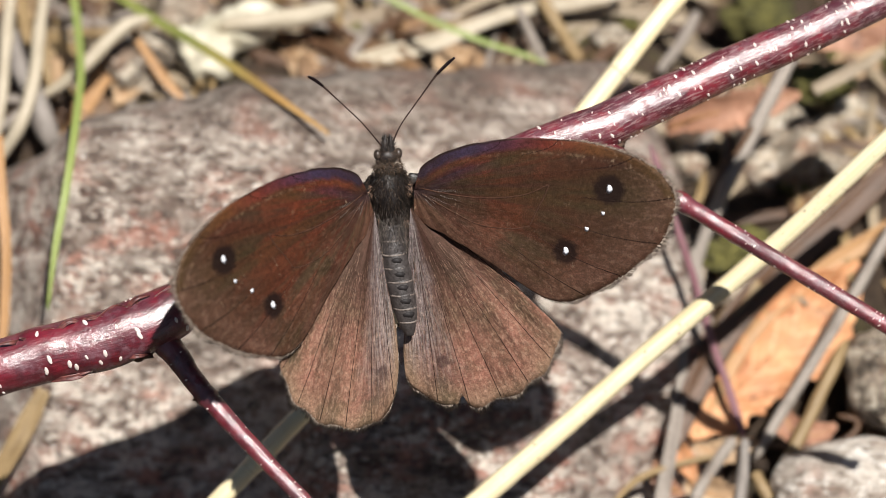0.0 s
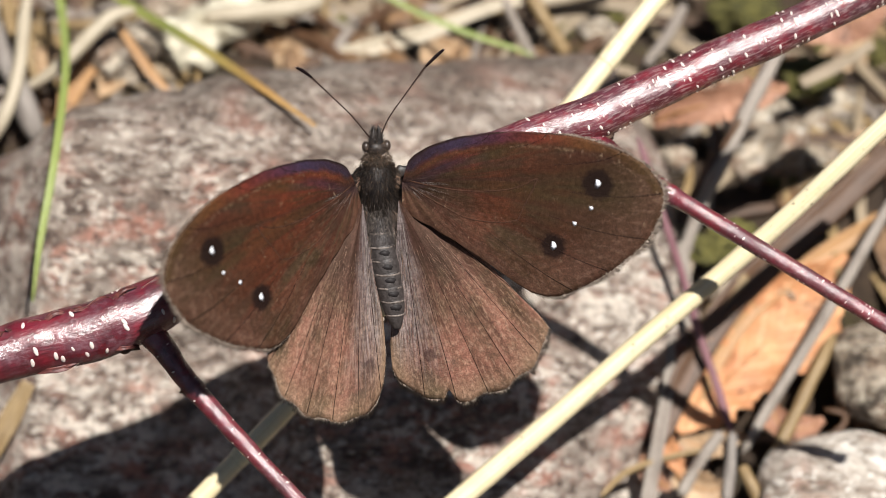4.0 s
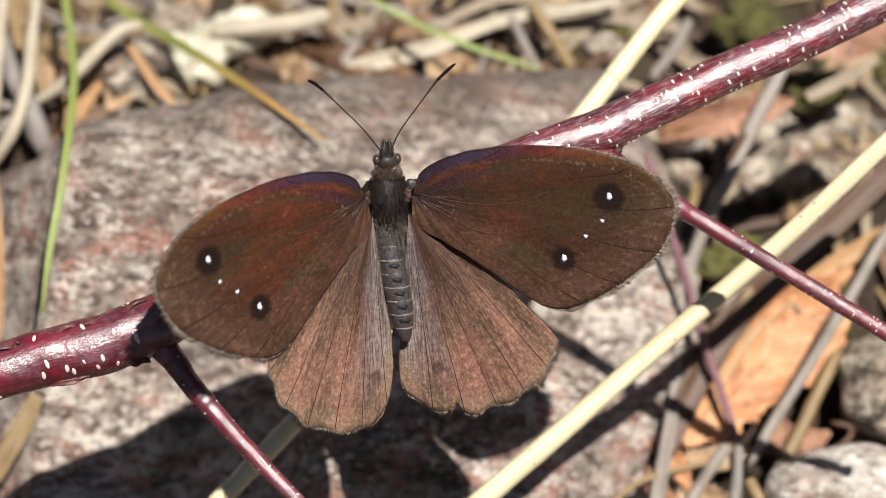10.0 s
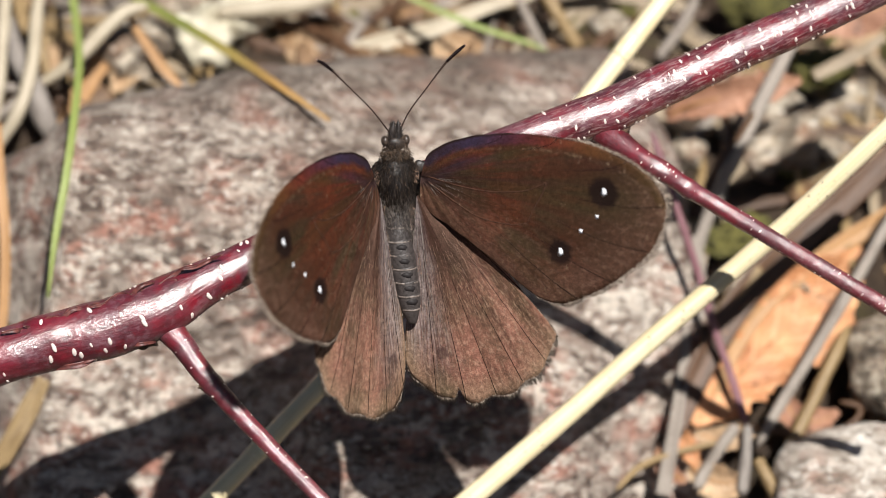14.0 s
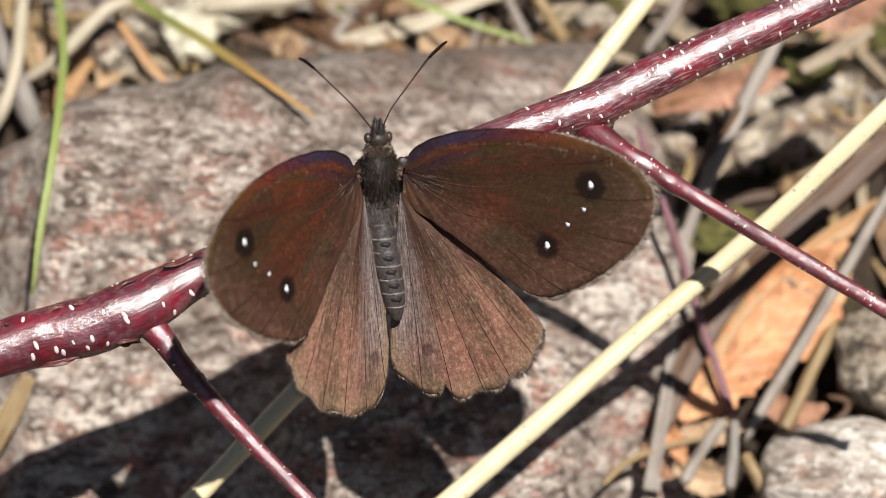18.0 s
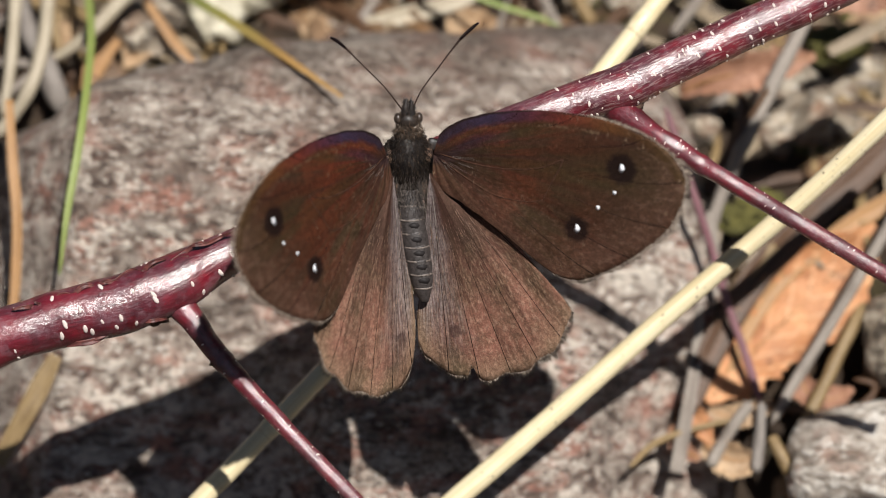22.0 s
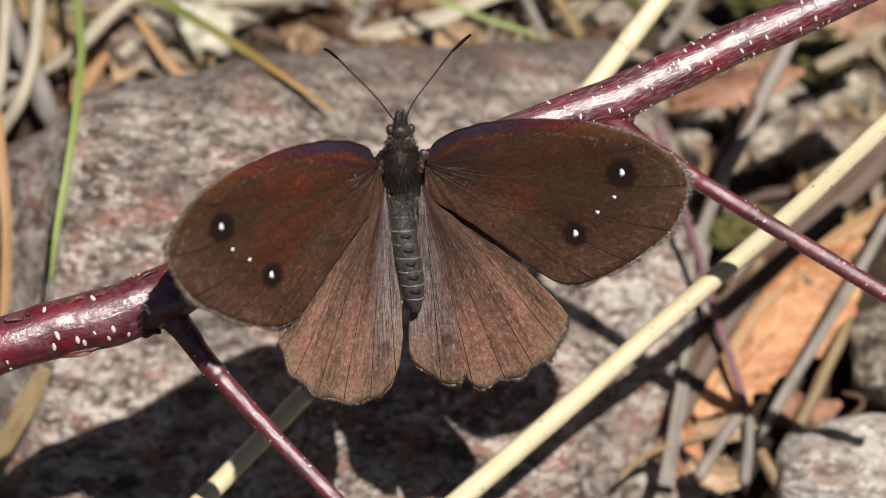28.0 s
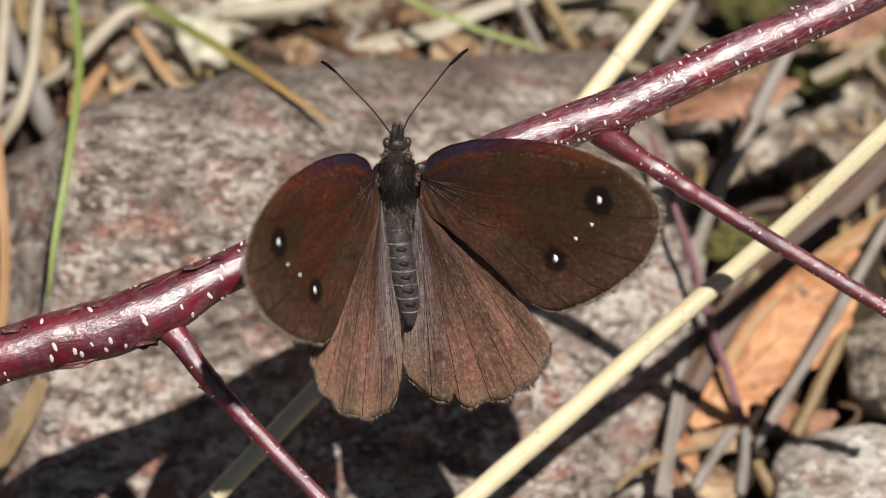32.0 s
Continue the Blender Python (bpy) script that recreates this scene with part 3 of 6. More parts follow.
def ground():
    bm = bmesh.new()
    inner = np.linspace(-100, 100, 121)
    outer = np.array([140, 220, 400, 900, 2500, 8000, 30000, 120000, 400000.0])
    ax = np.r_[-outer[::-1], inner, outer]
    grid = [[bm.verts.new(Vector((x, y, ground_height(max(-150, min(150, x)), max(-150, min(150, y))))) * MM) for y in ax] for x in ax]
    for i in range(len(ax) - 1):
        for k in range(len(ax) - 1):
            bm.faces.new((grid[i][k], grid[i + 1][k], grid[i + 1][k + 1], grid[i][k + 1]))
    tagged(new("ground", mesh_of("ground", bm, SOIL)), "dark dry soil strewn with plant litter", "ground", kind="structure")


ground()


def boulder():
    """The broad rounded rock: its face leans back, falls away to one side and rolls off at the rim."""
    rim = [(-55.9, 6.3), (-53.1, 15.0), (-38.0, 16.5), (-31.0, 18.5), (-24.4, 23.4), (-11.9, 25.8), (4.2, 28.5), (20.9, 29.7), (34.9, 30.6), (41.5, 30.9), (44.7, 29.0), (48.1, 22.3), (51.2, 13.3), (53.6, 2.8), (55.5, -7.0), (56.5, -14.0), (57.0, -20.9), (57.0, -28.0), (56.0, -37.0), (7.0, -41.8), (-27.9, -39.8), (-55.9, -23.0)]
    ang = [math.atan2(y, x) for x, y in rim]
    rad = [math.hypot(x, y) for x, y in rim]
    order = np.argsort(ang)
    ang, rad = np.array(ang)[order], np.array(rad)[order]
    bm = bmesh.new()
    sides, rings = 280, 160

    def face(x, y):
        """Height of the face in mm over the rock's own plane."""
        z = -8.6 * min(1.15, max(0.0, (x + 3.5) / 45.0)) - 0.58 * max(0.0, y - 16.0) + 0.02 * min(0.0, y)
        hump = 8.8
        for f in ((x + 6) / 15, (47 - x) / 14, (-2 - y) / 12):
            f = min(1.0, max(0.0, f))
            hump *= f * f * (3 - 2 * f)
        z += hump - 6.0 * math.exp(-((x + 10) / 13) ** 2 - ((y + 14) / 12) ** 2) - 4.0 * math.exp(-((x - 3) / 8) ** 2 - ((y + 6) / 6) ** 2)
        side = -27.5 + 0.1 * y + 1.2 * noise.noise(Vector((0, y * 0.12, 3))) - x
        z -= 1.3 * max(0.0, side) if side < 12 else 15.6
        p = Vector((x, y, 0))
        return z + 0.9 * noise.noise(p * 0.07) + 0.55 * noise.noise(p * 0.22) + 0.3 * noise.noise(p * 0.6) + 0.16 * noise.noise(p * 1.6)

    grid = []
    for i in range(rings):
        f = (i + 1) / rings
        row = []
        for k in range(sides):
            a = 2 * math.pi * k / sides - math.pi
            r = np.interp(a, ang, rad, period=2 * math.pi)
            r *= 1 + 0.03 * noise.noise(Vector((math.cos(a) * 4, math.sin(a) * 4, 0)))
            g = min(1.0, f / 0.93)
            x, y = math.cos(a) * r * g, math.sin(a) * r * g
            z = face(x, y)
            edge = min(1.0, max(0.0, (g - 0.88) / 0.12))
            z -= 7.0 * (1 - math.sqrt(1 - edge ** 2)) + 45.0 * max(0.0, f - 0.93) / 0.07
            row.append(bm.verts.new(Vector((x, y, z)) * MM))
        grid.append(row)
    top = bm.verts.new(Vector((0, 0, face(0, 0))) * MM)
    for k in range(sides):
        bm.faces.new((top, grid[0][k], grid[0][(k + 1) % sides]))
        for i in range(rings - 1):
            bm.faces.new((grid[i][k], grid[i + 1][k], grid[i + 1][(k + 1) % sides], grid[i][(k + 1) % sides]))
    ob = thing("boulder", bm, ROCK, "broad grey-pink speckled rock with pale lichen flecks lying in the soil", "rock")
    ob.matrix_world = pose(-0.01550, 0.02329, -0.00434, 42)


boulder()


# ---- the red stem with its two side twigs ----
def branch():
    axis = [(-54.74, -14.15, 20.05, 3.38), (-44.73, -10.85, 23.02, 3.13), (-37.29, -8.79, 24.08, 3.20), (-31.08, -7.20, 24.73, 3.33), (-26.10, -5.27, 25.67, 3.27), (-22.08, -3.00, 26.51, 2.65), (-18.03, -0.86, 27.23, 2.40), (-9.87, 2.90, 29.01, 2.34), (0.25, 7.43, 30.65, 2.29), (11.75, 12.25, 32.52, 2.30), (20.12, 15.39, 33.69, 2.44), (24.00, 16.73, 34.06, 2.64), (28.54, 18.74, 35.04, 2.45), (37.72, 23.18, 36.52, 2.33), (47.49, 26.86, 38.98, 2.27), (58.60, 31.17, 42.02, 2.21), (67.79, 34.68, 44.32, 2.15)]
    left = [(-27.02, -6.07, 25.34, 1.88), (-25.45, -7.57, 24.00, 1.63), (-23.86, -9.16, 22.96, 1.38), (-21.31, -12.10, 21.11, 1.16), (-14.38, -18.06, 16.53, 0.94), (-8.42, -22.97, 12.90, 0.87), (-1.54, -28.66, 8.56, 0.81)]
    right = [(22.07, 15.68, 33.12, 2.06), (24.98, 14.12, 31.30, 1.54), (27.90, 12.90, 29.78, 1.16), (30.49, 11.92, 28.57, 1.19), (33.08, 10.80, 27.22, 1.03), (37.62, 8.91, 25.18, 1.00), (45.40, 5.75, 21.84, 0.97), (55.02, 1.77, 17.66, 0.94), (63.60, -1.82, 14.00, 0.91)]
    top = empty("branch", "wine-red glossy young branch dotted with white lenticels", "branch", (-0.03, -0.008, 0.024))
    base = Vector(top.location)

    def add(name, bm, material, parent, label=""):
        for v in bm.verts:
            v.co -= base
        return part(name, bm, material, parent, label)

    def dots(parent, line, count, lo, hi, size, seed):
        """Lenticels, each on the upper half of a limb."""
        rnd = random.Random(seed)
        c = spline(line, 200)
        pts, rad = c[:, :3] * MM, c[:, 3] * MM
        fr = frames_along(pts)
        b = bmesh.new()
        bmesh.ops.create_icosphere(b, subdivisions=2, radius=1.0)
        me = mesh_of("lenticel", b, LENTICEL)
        for _ in range(count):
            i = int(199 * (lo + (hi - lo) * rnd.random()))
            a = radians(rnd.uniform(5, 175))
            t, s, u = (Vector(q) for q in fr[i])
            out = s * math.cos(a) + u * math.sin(a)
            side = t.cross(out)
            k = size * rnd.uniform(0.6, 1.25)
            ob = new("lenticel", me)
            ob.parent = parent
            lay = rnd.uniform(-0.4, 0.4)
            e1, e2 = t * math.cos(lay) + side * math.sin(lay), side * math.cos(lay) - t * math.sin(lay)
            m = Matrix((e1, e2, out)).transposed().to_4x4() @ Matrix.Diagonal((0.17 * k * MM, 0.36 * k * MM, 0.10 * k * MM, 1))
            m.translation = Vector(pts[i]) + out * rad[i] * 0.995 - base
            ob.matrix_local = m

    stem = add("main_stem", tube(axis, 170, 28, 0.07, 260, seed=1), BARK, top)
    dots(stem, axis, 62, 0.07, 0.40, 1.2, 3)
    dots(stem, axis, 130, 0.58, 0.95, 0.85, 4)
    for name, line, n, seed in (("side_twig", left, 34, 5), ("side_twig", right, 44, 6)):
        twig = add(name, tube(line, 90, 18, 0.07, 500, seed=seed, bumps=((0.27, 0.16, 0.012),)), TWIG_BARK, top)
        dots(twig, line, n, 0.12, 0.98, 0.55, seed)
    # knobbly scars in the forks and a split of peeling bark along the thick part
    for place, size, seed in ((-28.06, -8.51, 23.55), (1.5, 0.9, 0.9), 1), ((-21.49, -12.61, 20.65), (0.8, 0.6, 0.6), 2), ((25.41, 15.05, 32.56), (0.9, 0.6, 0.6), 3), ((-24.95, -7.75, 23.83), (1.1, 0.6, 0.7), 4):
        add("bud_scar", stone(place, size, 0.4, 0.5, 3.0, seed, 2.0, 3), SCAR, top, "rough brown bud scar")
    for n in range(len(FLAKES)):
        line = spline(FLAKES[n], 12) * (1, 1, 1, 0.9) + (0, -0.2, 0.2, 0)
        add("bark_flake", blade(line.tolist(), 14, 5, 0.12, 0.5, seed=n), FLAKE, top, "peeling strip of red-brown bark")


FLAKES = [[(-43.81, -10.17, 26.71, 0.11), (-42.32, -9.91, 26.84, 0.27), (-40.96, -9.15, 26.10, 0.30), (-39.39, -9.22, 26.91, 0.07)],
          [(-41.35, -9.42, 27.10, 0.10), (-39.98, -9.03, 26.05, 0.33), (-38.48, -8.05, 26.90, 0.24), (-36.98, -8.24, 26.77, 0.09)],
          [(-38.98, -8.08, 26.82, 0.12), (-37.48, -8.22, 26.80, 0.24), (-35.97, -7.44, 27.59, 0.33), (-34.54, -7.14, 27.01, 0.07)],
          [(-36.52, -7.58, 26.85, 0.14), (-35.03, -7.29, 26.98, 0.27), (-33.52, -6.77, 27.62, 0.22), (-32.01, -6.94, 27.70, 0.06)],
          [(-33.95, -7.48, 27.92, 0.10), (-32.53, -6.71, 27.62, 0.26), (-31.09, -5.46, 27.79, 0.25), (-29.52, -6.00, 28.33, 0.07)],
          [(-31.52, -6.49, 27.94, 0.10), (-30.06, -6.08, 27.77, 0.23), (-28.52, -5.29, 29.04, 0.30), (-27.09, -4.51, 28.64, 0.07)],
          [(-29.03, -5.54, 28.71, 0.09), (-27.59, -5.06, 28.09, 0.35), (-26.11, -4.34, 28.46, 0.20), (-24.58, -4.33, 28.94, 0.09)],
          [(-26.57, -4.76, 28.66, 0.12), (-25.12, -3.66, 28.78, 0.24), (-23.60, -3.11, 29.64, 0.25), (-22.15, -2.47, 29.17, 0.06)],
          [(-24.06, -3.63, 29.88, 0.13), (-22.60, -3.10, 29.63, 0.22), (-21.16, -1.97, 29.44, 0.23), (-19.59, -2.09, 30.56, 0.06)],
          [(-38.86, -11.32, 21.80, 0.13), (-36.97, -11.76, 22.73, 0.31), (-35.08, -11.51, 22.92, 0.38), (-33.31, -10.24, 22.69, 0.13)],
          [(-36.27, -11.24, 22.50, 0.13), (-34.33, -11.17, 23.21, 0.25), (-32.24, -9.76, 23.10, 0.13)],
          [(-30.35, -9.27, 23.51, 0.13), (-28.67, -9.81, 24.35, 0.25), (-27.01, -8.96, 23.74, 0.13)]]
branch()


# ---- straws ----
def straws():
    run = [(-1.01, -12.53, -12.83, 1.31), (9.04, -5.73, -7.55, 1.31), (19.79, 1.54, -1.85, 1.28), (29.87, 8.30, 4.06, 1.21), (39.16, 13.36, 10.48, 1.17), (47.63, 17.39, 17.33, 1.13), (57.11, 22.34, 25.67, 1.12), (64.89, 26.42, 31.90, 1.12)]
    top = empty("straw", "pale yellow dry straw with dark specks across the rock edge", "straw", (0.025, 0.004, 0.004))
    base = Vector(top.location)

    def add(name, bm, material, label):
        for v in bm.verts:
            v.co -= base
        part(name, bm, material, top, label)

    add("stalk", tube(run, 90, 20, 0.05, 300, seed=2), STRAW, "smooth cream stalk")
    rnd = random.Random(17)
    c = spline(run, 120)
    fr = frames_along(c[:, :3])
    for n in range(22):
        i = rnd.randrange(14, 100)
        a, k = radians(rnd.uniform(25, 155)), rnd.uniform(0.6, 1.3)
        out = fr[i][1] * math.cos(a) + fr[i][2] * math.sin(a)
        add("speck", stone(tuple(c[i, :3] + out * c[i, 3] * 0.99), (0.12 * k, 0.10 * k, 0.09 * k), a, 0.5, 2.0, n, 2.0, 1), SCAR, "tiny dark speck")
    long = empty("straw", "long pale yellow dry straw under the red branch", "straw", (0.0, 0.01, 0.01))
    base = Vector(long.location)
    run = [(-31.39, -13.32, -13.81, 1.20), (-21.36, -5.72, -6.96, 1.20), (-7.34, 5.86, 2.11, 1.21), (5.40, 17.16, 10.01, 1.21), (18.95, 28.99, 17.90, 1.22), (32.04, 43.57, 26.37, 1.23), (38.36, 49.94, 29.27, 1.24)]
    c = spline(run, 60)
    pieces = [("stalk", run, STRAW, "")] + [("node", [(*c[i + k, :3], c[i + k, 3] * w) for k, w in ((-1, 1.0), (0, 1.06), (1, 1.0))], STRAW, "swollen joint of the straw") for i in (12, 49)]
    for name, line, material, label in pieces:
        bm = tube(line, 80 if name == "stalk" else 10, 18, 0.05, 300, seed=3)
        for v in bm.verts:
            v.co -= base
        part(name, bm, material, long, label)


straws()


# ---- litter that can be told apart ----
def withered(line, material, label, seed=0.0, ragged=0.2, cup=0.3, rings=44, across=19, group=""):
    """A dry leaf with its midrib and side ribs."""
    ob = thing("dry_leaf", leaf(line, rings, across, 0.2, cup, ragged, seed=seed), material, label, "leaf", group)
    c = spline(line, 30)
    fr = frames_along(c[:, :3])
    rib = [tuple(c[i, :3] - fr[i][2] * (0.3 * cup * c[i, 3] - 0.12)) + (0.22 * (1 - 0.7 * i / 29),) for i in range(1, 29, 3)]
    part("midrib", tube(rib, 24, 7, 0.1, 400), MIDRIB, ob, "pale raised midrib")
    return ob


clear = []


def litter():
    def t(name, line, material, label, cat, rings=40, sides=10, rough=0.25, seed=0.0):
        thing(name, tube(line, rings, sides, rough, 260, seed=seed, ends=0.4), material, label, cat)

    def b(name, line, material, label, cat="grass", seed=0.0, twist=0.0, fold=0.25):
        thing(name, blade(line, 36, 7, 0.15, fold, twist, seed), material, label, cat)

    def l(line, material, label, seed=0.0, ragged=0.2, cup=0.3):
        withered(line, material, label, seed, ragged, cup)

    big = [(36.19, 15.34, -21.13, 0.57), (39.12, 18.30, -20.23, 3.00), (43.42, 23.01, -18.84, 4.74), (48.57, 27.60, -16.91, 5.63), (52.64, 31.34, -15.26, 5.35), (55.77, 33.89, -13.33, 3.33), (58.46, 36.30, -11.46, 0.65)]
    clear.extend(spline(big, 16).tolist())
    l(big, LEAF_A, "torn orange-brown dry leaf beside the rock", 1.3, 0.35)
    l([(33.57, 52.79, -4.19, 0.59), (37.44, 52.53, -1.52, 1.89), (42.44, 52.56, 0.10, 2.39), (46.68, 52.53, 1.59, 2.03), (50.63, 52.96, 2.39, 0.43)], LEAF_B, "curled russet dry leaf behind the branch", 2.1, 0.4, 0.5)
    l([(50.89, 61.74, 2.89, 0.58), (55.23, 62.46, 4.24, 2.63), (59.59, 62.82, 4.91, 2.92), (63.92, 63.59, 6.19, 0.73)], LEAF_B, "dull red-brown leaf in the litter", 5.0)
    t("dry_twig", [(50.70, 60.45, 4.15, 0.87), (45.79, 50.40, 1.90, 0.94), (41.22, 42.36, -2.20, 0.94), (38.00, 36.91, -7.95, 0.93), (35.16, 31.11, -14.42, 0.79)], GREY, "weathered grey twig in the litter", "twig", seed=1)
    b("dead_grass", [(65.01, 49.28, -4.51, 1.46), (56.73, 41.93, -7.54, 1.74), (49.32, 35.69, -10.37, 1.88), (42.68, 29.34, -13.32, 1.94), (37.51, 21.48, -16.79, 1.79), (33.81, 13.44, -20.46, 1.13)], BROWN, "broad brown dead grass blade", seed=1)
    b("dead_grass", [(62.73, 41.54, -10.10, 1.09), (54.61, 36.86, -12.54, 1.30), (47.14, 31.00, -14.11, 1.08), (41.96, 24.58, -17.14, 0.86), (39.13, 18.67, -20.12, 0.50)], ORANGE, "tawny dead grass blade over the leaf", seed=2)
    t("dry_twig", [(63.93, 39.08, -2.10, 0.79), (60.33, 34.25, -5.82, 0.79), (55.95, 27.93, -10.00, 0.78), (51.61, 22.09, -14.15, 0.78), (47.69, 17.22, -18.08, 0.78), (44.14, 12.47, -22.03, 0.64)], GREY, "straight weathered grey twig", "twig", seed=2)
    t("tan_stalk", [(56.30, 26.82, -15.28, 0.57), (53.79, 21.91, -16.69, 0.85), (50.19, 15.33, -19.91, 0.92), (45.58, 7.09, -23.75, 0.84)], TAN, "tan dry stalk in the litter", "stalk", seed=6)
    t("purple_twig", [(30.82, 40.85, 5.78, 0.43), (34.77, 32.22, -2.61, 0.49), (36.76, 28.40, -7.37, 0.49), (38.81, 23.82, -12.39, 0.50), (40.80, 19.55, -16.12, 0.53), (42.91, 14.20, -20.24, 0.57)], PURPLE, "thin dull purple twig among leaves", "twig", seed=5)
    t("dry_twig", [(42.82, 13.77, -19.13, 0.64), (42.65, 10.59, -21.37, 0.78), (42.04, 6.36, -23.99, 0.71)], ROOT, "knotty pale twig in the litter", "twig", seed=4)
    t("dry_twig", [(41.55, 13.76, -19.13, 0.71), (39.44, 11.65, -21.03, 0.85), (36.19, 7.05, -23.75, 0.78)], GREY, "forked grey twig among dry leaves", "twig", seed=3)
    t("tan_stalk", [(44.82, 13.85, -20.35, 0.28), (49.40, 13.36, -20.51, 0.36), (53.66, 13.53, -20.47, 0.36), (56.57, 15.14, -19.97, 0.43), (57.08, 16.82, -19.46, 0.43), (54.55, 17.55, -19.24, 0.36)], BROWN, "thin brown bent stalk in the litter", "stalk", seed=8)
    b("dead_grass", [(35.56, 25.89, -14.28, 0.50), (35.06, 20.72, -17.01, 0.72), (33.91, 14.09, -19.01, 0.85), (32.08, 5.56, -22.98, 0.92)], GREY, "weathered grey-brown grass at the rock", seed=21)
    t("pale_stalk", [(26.16, 4.69, -20.75, 0.35), (29.42, 8.46, -20.78, 0.42), (34.47, 11.13, -21.19, 0.42), (40.88, 12.60, -20.74, 0.36)], TAN, "thin pale bent stalk by the rock", "stalk", seed=22)
    t("tan_stalk", [(43.98, 10.24, -21.49, 0.78), (44.98, 8.09, -22.18, 0.84), (46.73, 5.68, -24.22, 0.85)], TAN, "short tan stalk among dry leaves", "stalk", seed=7)
    b("dead_grass", [(36.79, 35.57, -7.92, 0.50), (37.34, 32.58, -9.95, 0.65), (37.22, 28.93, -13.42, 0.65), (36.36, 24.56, -17.14, 0.57)], GREY, "upright grey dead blade by the rock", seed=24)
    b("dead_grass", [(38.54, 36.98, -10.02, 0.50), (37.16, 32.02, -12.58, 0.72), (35.94, 27.59, -16.28, 0.65)], DRY, "pale withered blade by the rock", seed=25)
    b("dead_grass", [(45.24, 32.72, -11.16, 0.58), (41.25, 29.34, -13.32, 0.86), (38.70, 25.99, -15.49, 0.72), (35.46, 20.88, -19.45, 0.43)], TAN, "thin tan grass blade by the rock", seed=4)
    l([(34.05, 15.70, -21.01, 0.57), (34.44, 13.52, -21.69, 1.43), (35.60, 11.71, -22.26, 1.28), (36.62, 9.91, -22.83, 0.36)], LEAF_A, "narrow orange leaf scrap by the rock", 4.0, 0.30, 0.40)
    l([(35.55, 9.91, -22.83, 0.85), (37.65, 8.48, -23.29, 1.98), (40.10, 7.78, -23.52, 2.12), (42.24, 8.51, -23.29, 0.57)], LEAF_C, "crumpled pale brown leaf scrap on the soil", 3.0, 0.30, 0.40)
    l([(36.37, 14.25, -21.46, 0.43), (38.85, 13.53, -21.69, 1.43), (41.70, 13.91, -21.58, 1.56), (44.57, 15.02, -21.24, 0.43)], LEAF_C, "broken pale leaf scrap in the gap", 7.0, 0.30, 0.40)
    l([(35.16, 8.12, -23.40, 0.42), (33.06, 9.18, -23.06, 1.28), (32.03, 10.61, -22.60, 0.99), (31.71, 12.41, -22.03, 0.28)], LEAF_B, "dull red-brown leaf scrap at the rock", 9.0, 0.30, 0.40)
    l([(48.06, 20.26, -20.90, 0.43), (49.02, 17.31, -21.79, 1.86), (51.84, 16.58, -22.02, 1.72), (54.75, 17.70, -21.68, 0.36)], LEAF_B, "dark russet leaf under the twigs", 10.0, 0.30, 0.40)
    # far side
    b("dry_grass", [(-13.65, 63.39, -6.00, 0.60), (-7.64, 64.47, -4.00, 1.05), (-1.67, 65.91, -3.00, 1.20), (4.31, 67.14, -2.00, 1.05), (9.53, 69.34, -1.00, 0.90), (14.77, 70.89, 0.00, 0.82), (21.50, 71.27, 1.00, 0.75), (28.96, 72.08, 2.00, 0.52)], PALE, "curved bleached grass blade beyond the rock", seed=5)
    b("dry_grass", [(19.72, 72.93, -3.00, 0.68), (25.36, 73.21, -2.00, 0.83), (30.61, 72.57, -2.00, 0.83), (38.15, 71.68, -3.00, 0.53)], DRY, "bleached dry grass blade in the litter", seed=6)
    b("dry_grass", [(62.14, 60.32, 3.00, 0.59), (57.02, 57.17, 2.00, 0.88), (52.59, 55.07, 1.00, 0.73)], DRY, "bent bleached grass blade in the litter", seed=16)
    t("tan_stalk", [(17.37, 71.30, 2.00, 0.82), (19.60, 68.01, 0.00, 0.97), (22.85, 64.97, -4.00, 0.97)], TAN, "tan dry stalk beyond the rock", "stalk", seed=9)
    t("dry_twig", [(14.40, 71.76, 0.00, 0.52), (16.25, 66.90, -1.00, 0.67), (18.36, 64.32, -4.00, 0.67)], GREY, "short grey twig beyond the rock", "twig", seed=19)
    t("dry_twig", [(38.34, 70.73, 0.00, 0.67), (35.96, 65.88, -1.00, 0.82), (32.94, 62.10, -3.00, 0.67)], GREY, "knobby grey twig under the branch", "twig", seed=20)
    t("pale_root", [(-25.15, 67.59, 0.00, 1.04), (-21.00, 67.64, 1.00, 1.34), (-15.81, 68.18, 1.00, 1.42), (-9.10, 69.20, 2.00, 1.12)], PALE, "thick pale dry stalk on the soil", "stalk", seed=10)
    t("pale_root", [(-33.16, 63.09, 6.00, 0.66), (-36.02, 62.04, 6.00, 0.88), (-38.57, 59.81, 5.00, 0.95), (-41.47, 56.47, 4.00, 0.95), (-44.30, 55.06, 2.00, 0.88), (-47.52, 54.56, 0.00, 0.66)], PALE, "crooked pale dry stalk beside the rock", "stalk", seed=11)
    t("pale_root", [(-48.76, 55.87, 2.00, 1.10), (-47.69, 53.23, 0.00, 1.46), (-46.67, 51.11, -2.00, 1.61), (-45.36, 49.63, -5.00, 0.88)], ROOT, "silvery grey root beside the rock", "root", seed=12)
    t("pale_root", [(-52.35, 66.29, 1.00, 0.97), (-50.91, 60.98, 0.00, 1.26), (-49.02, 56.73, -2.00, 1.03)], ROOT, "violet-grey root in the litter", "root", seed=22)
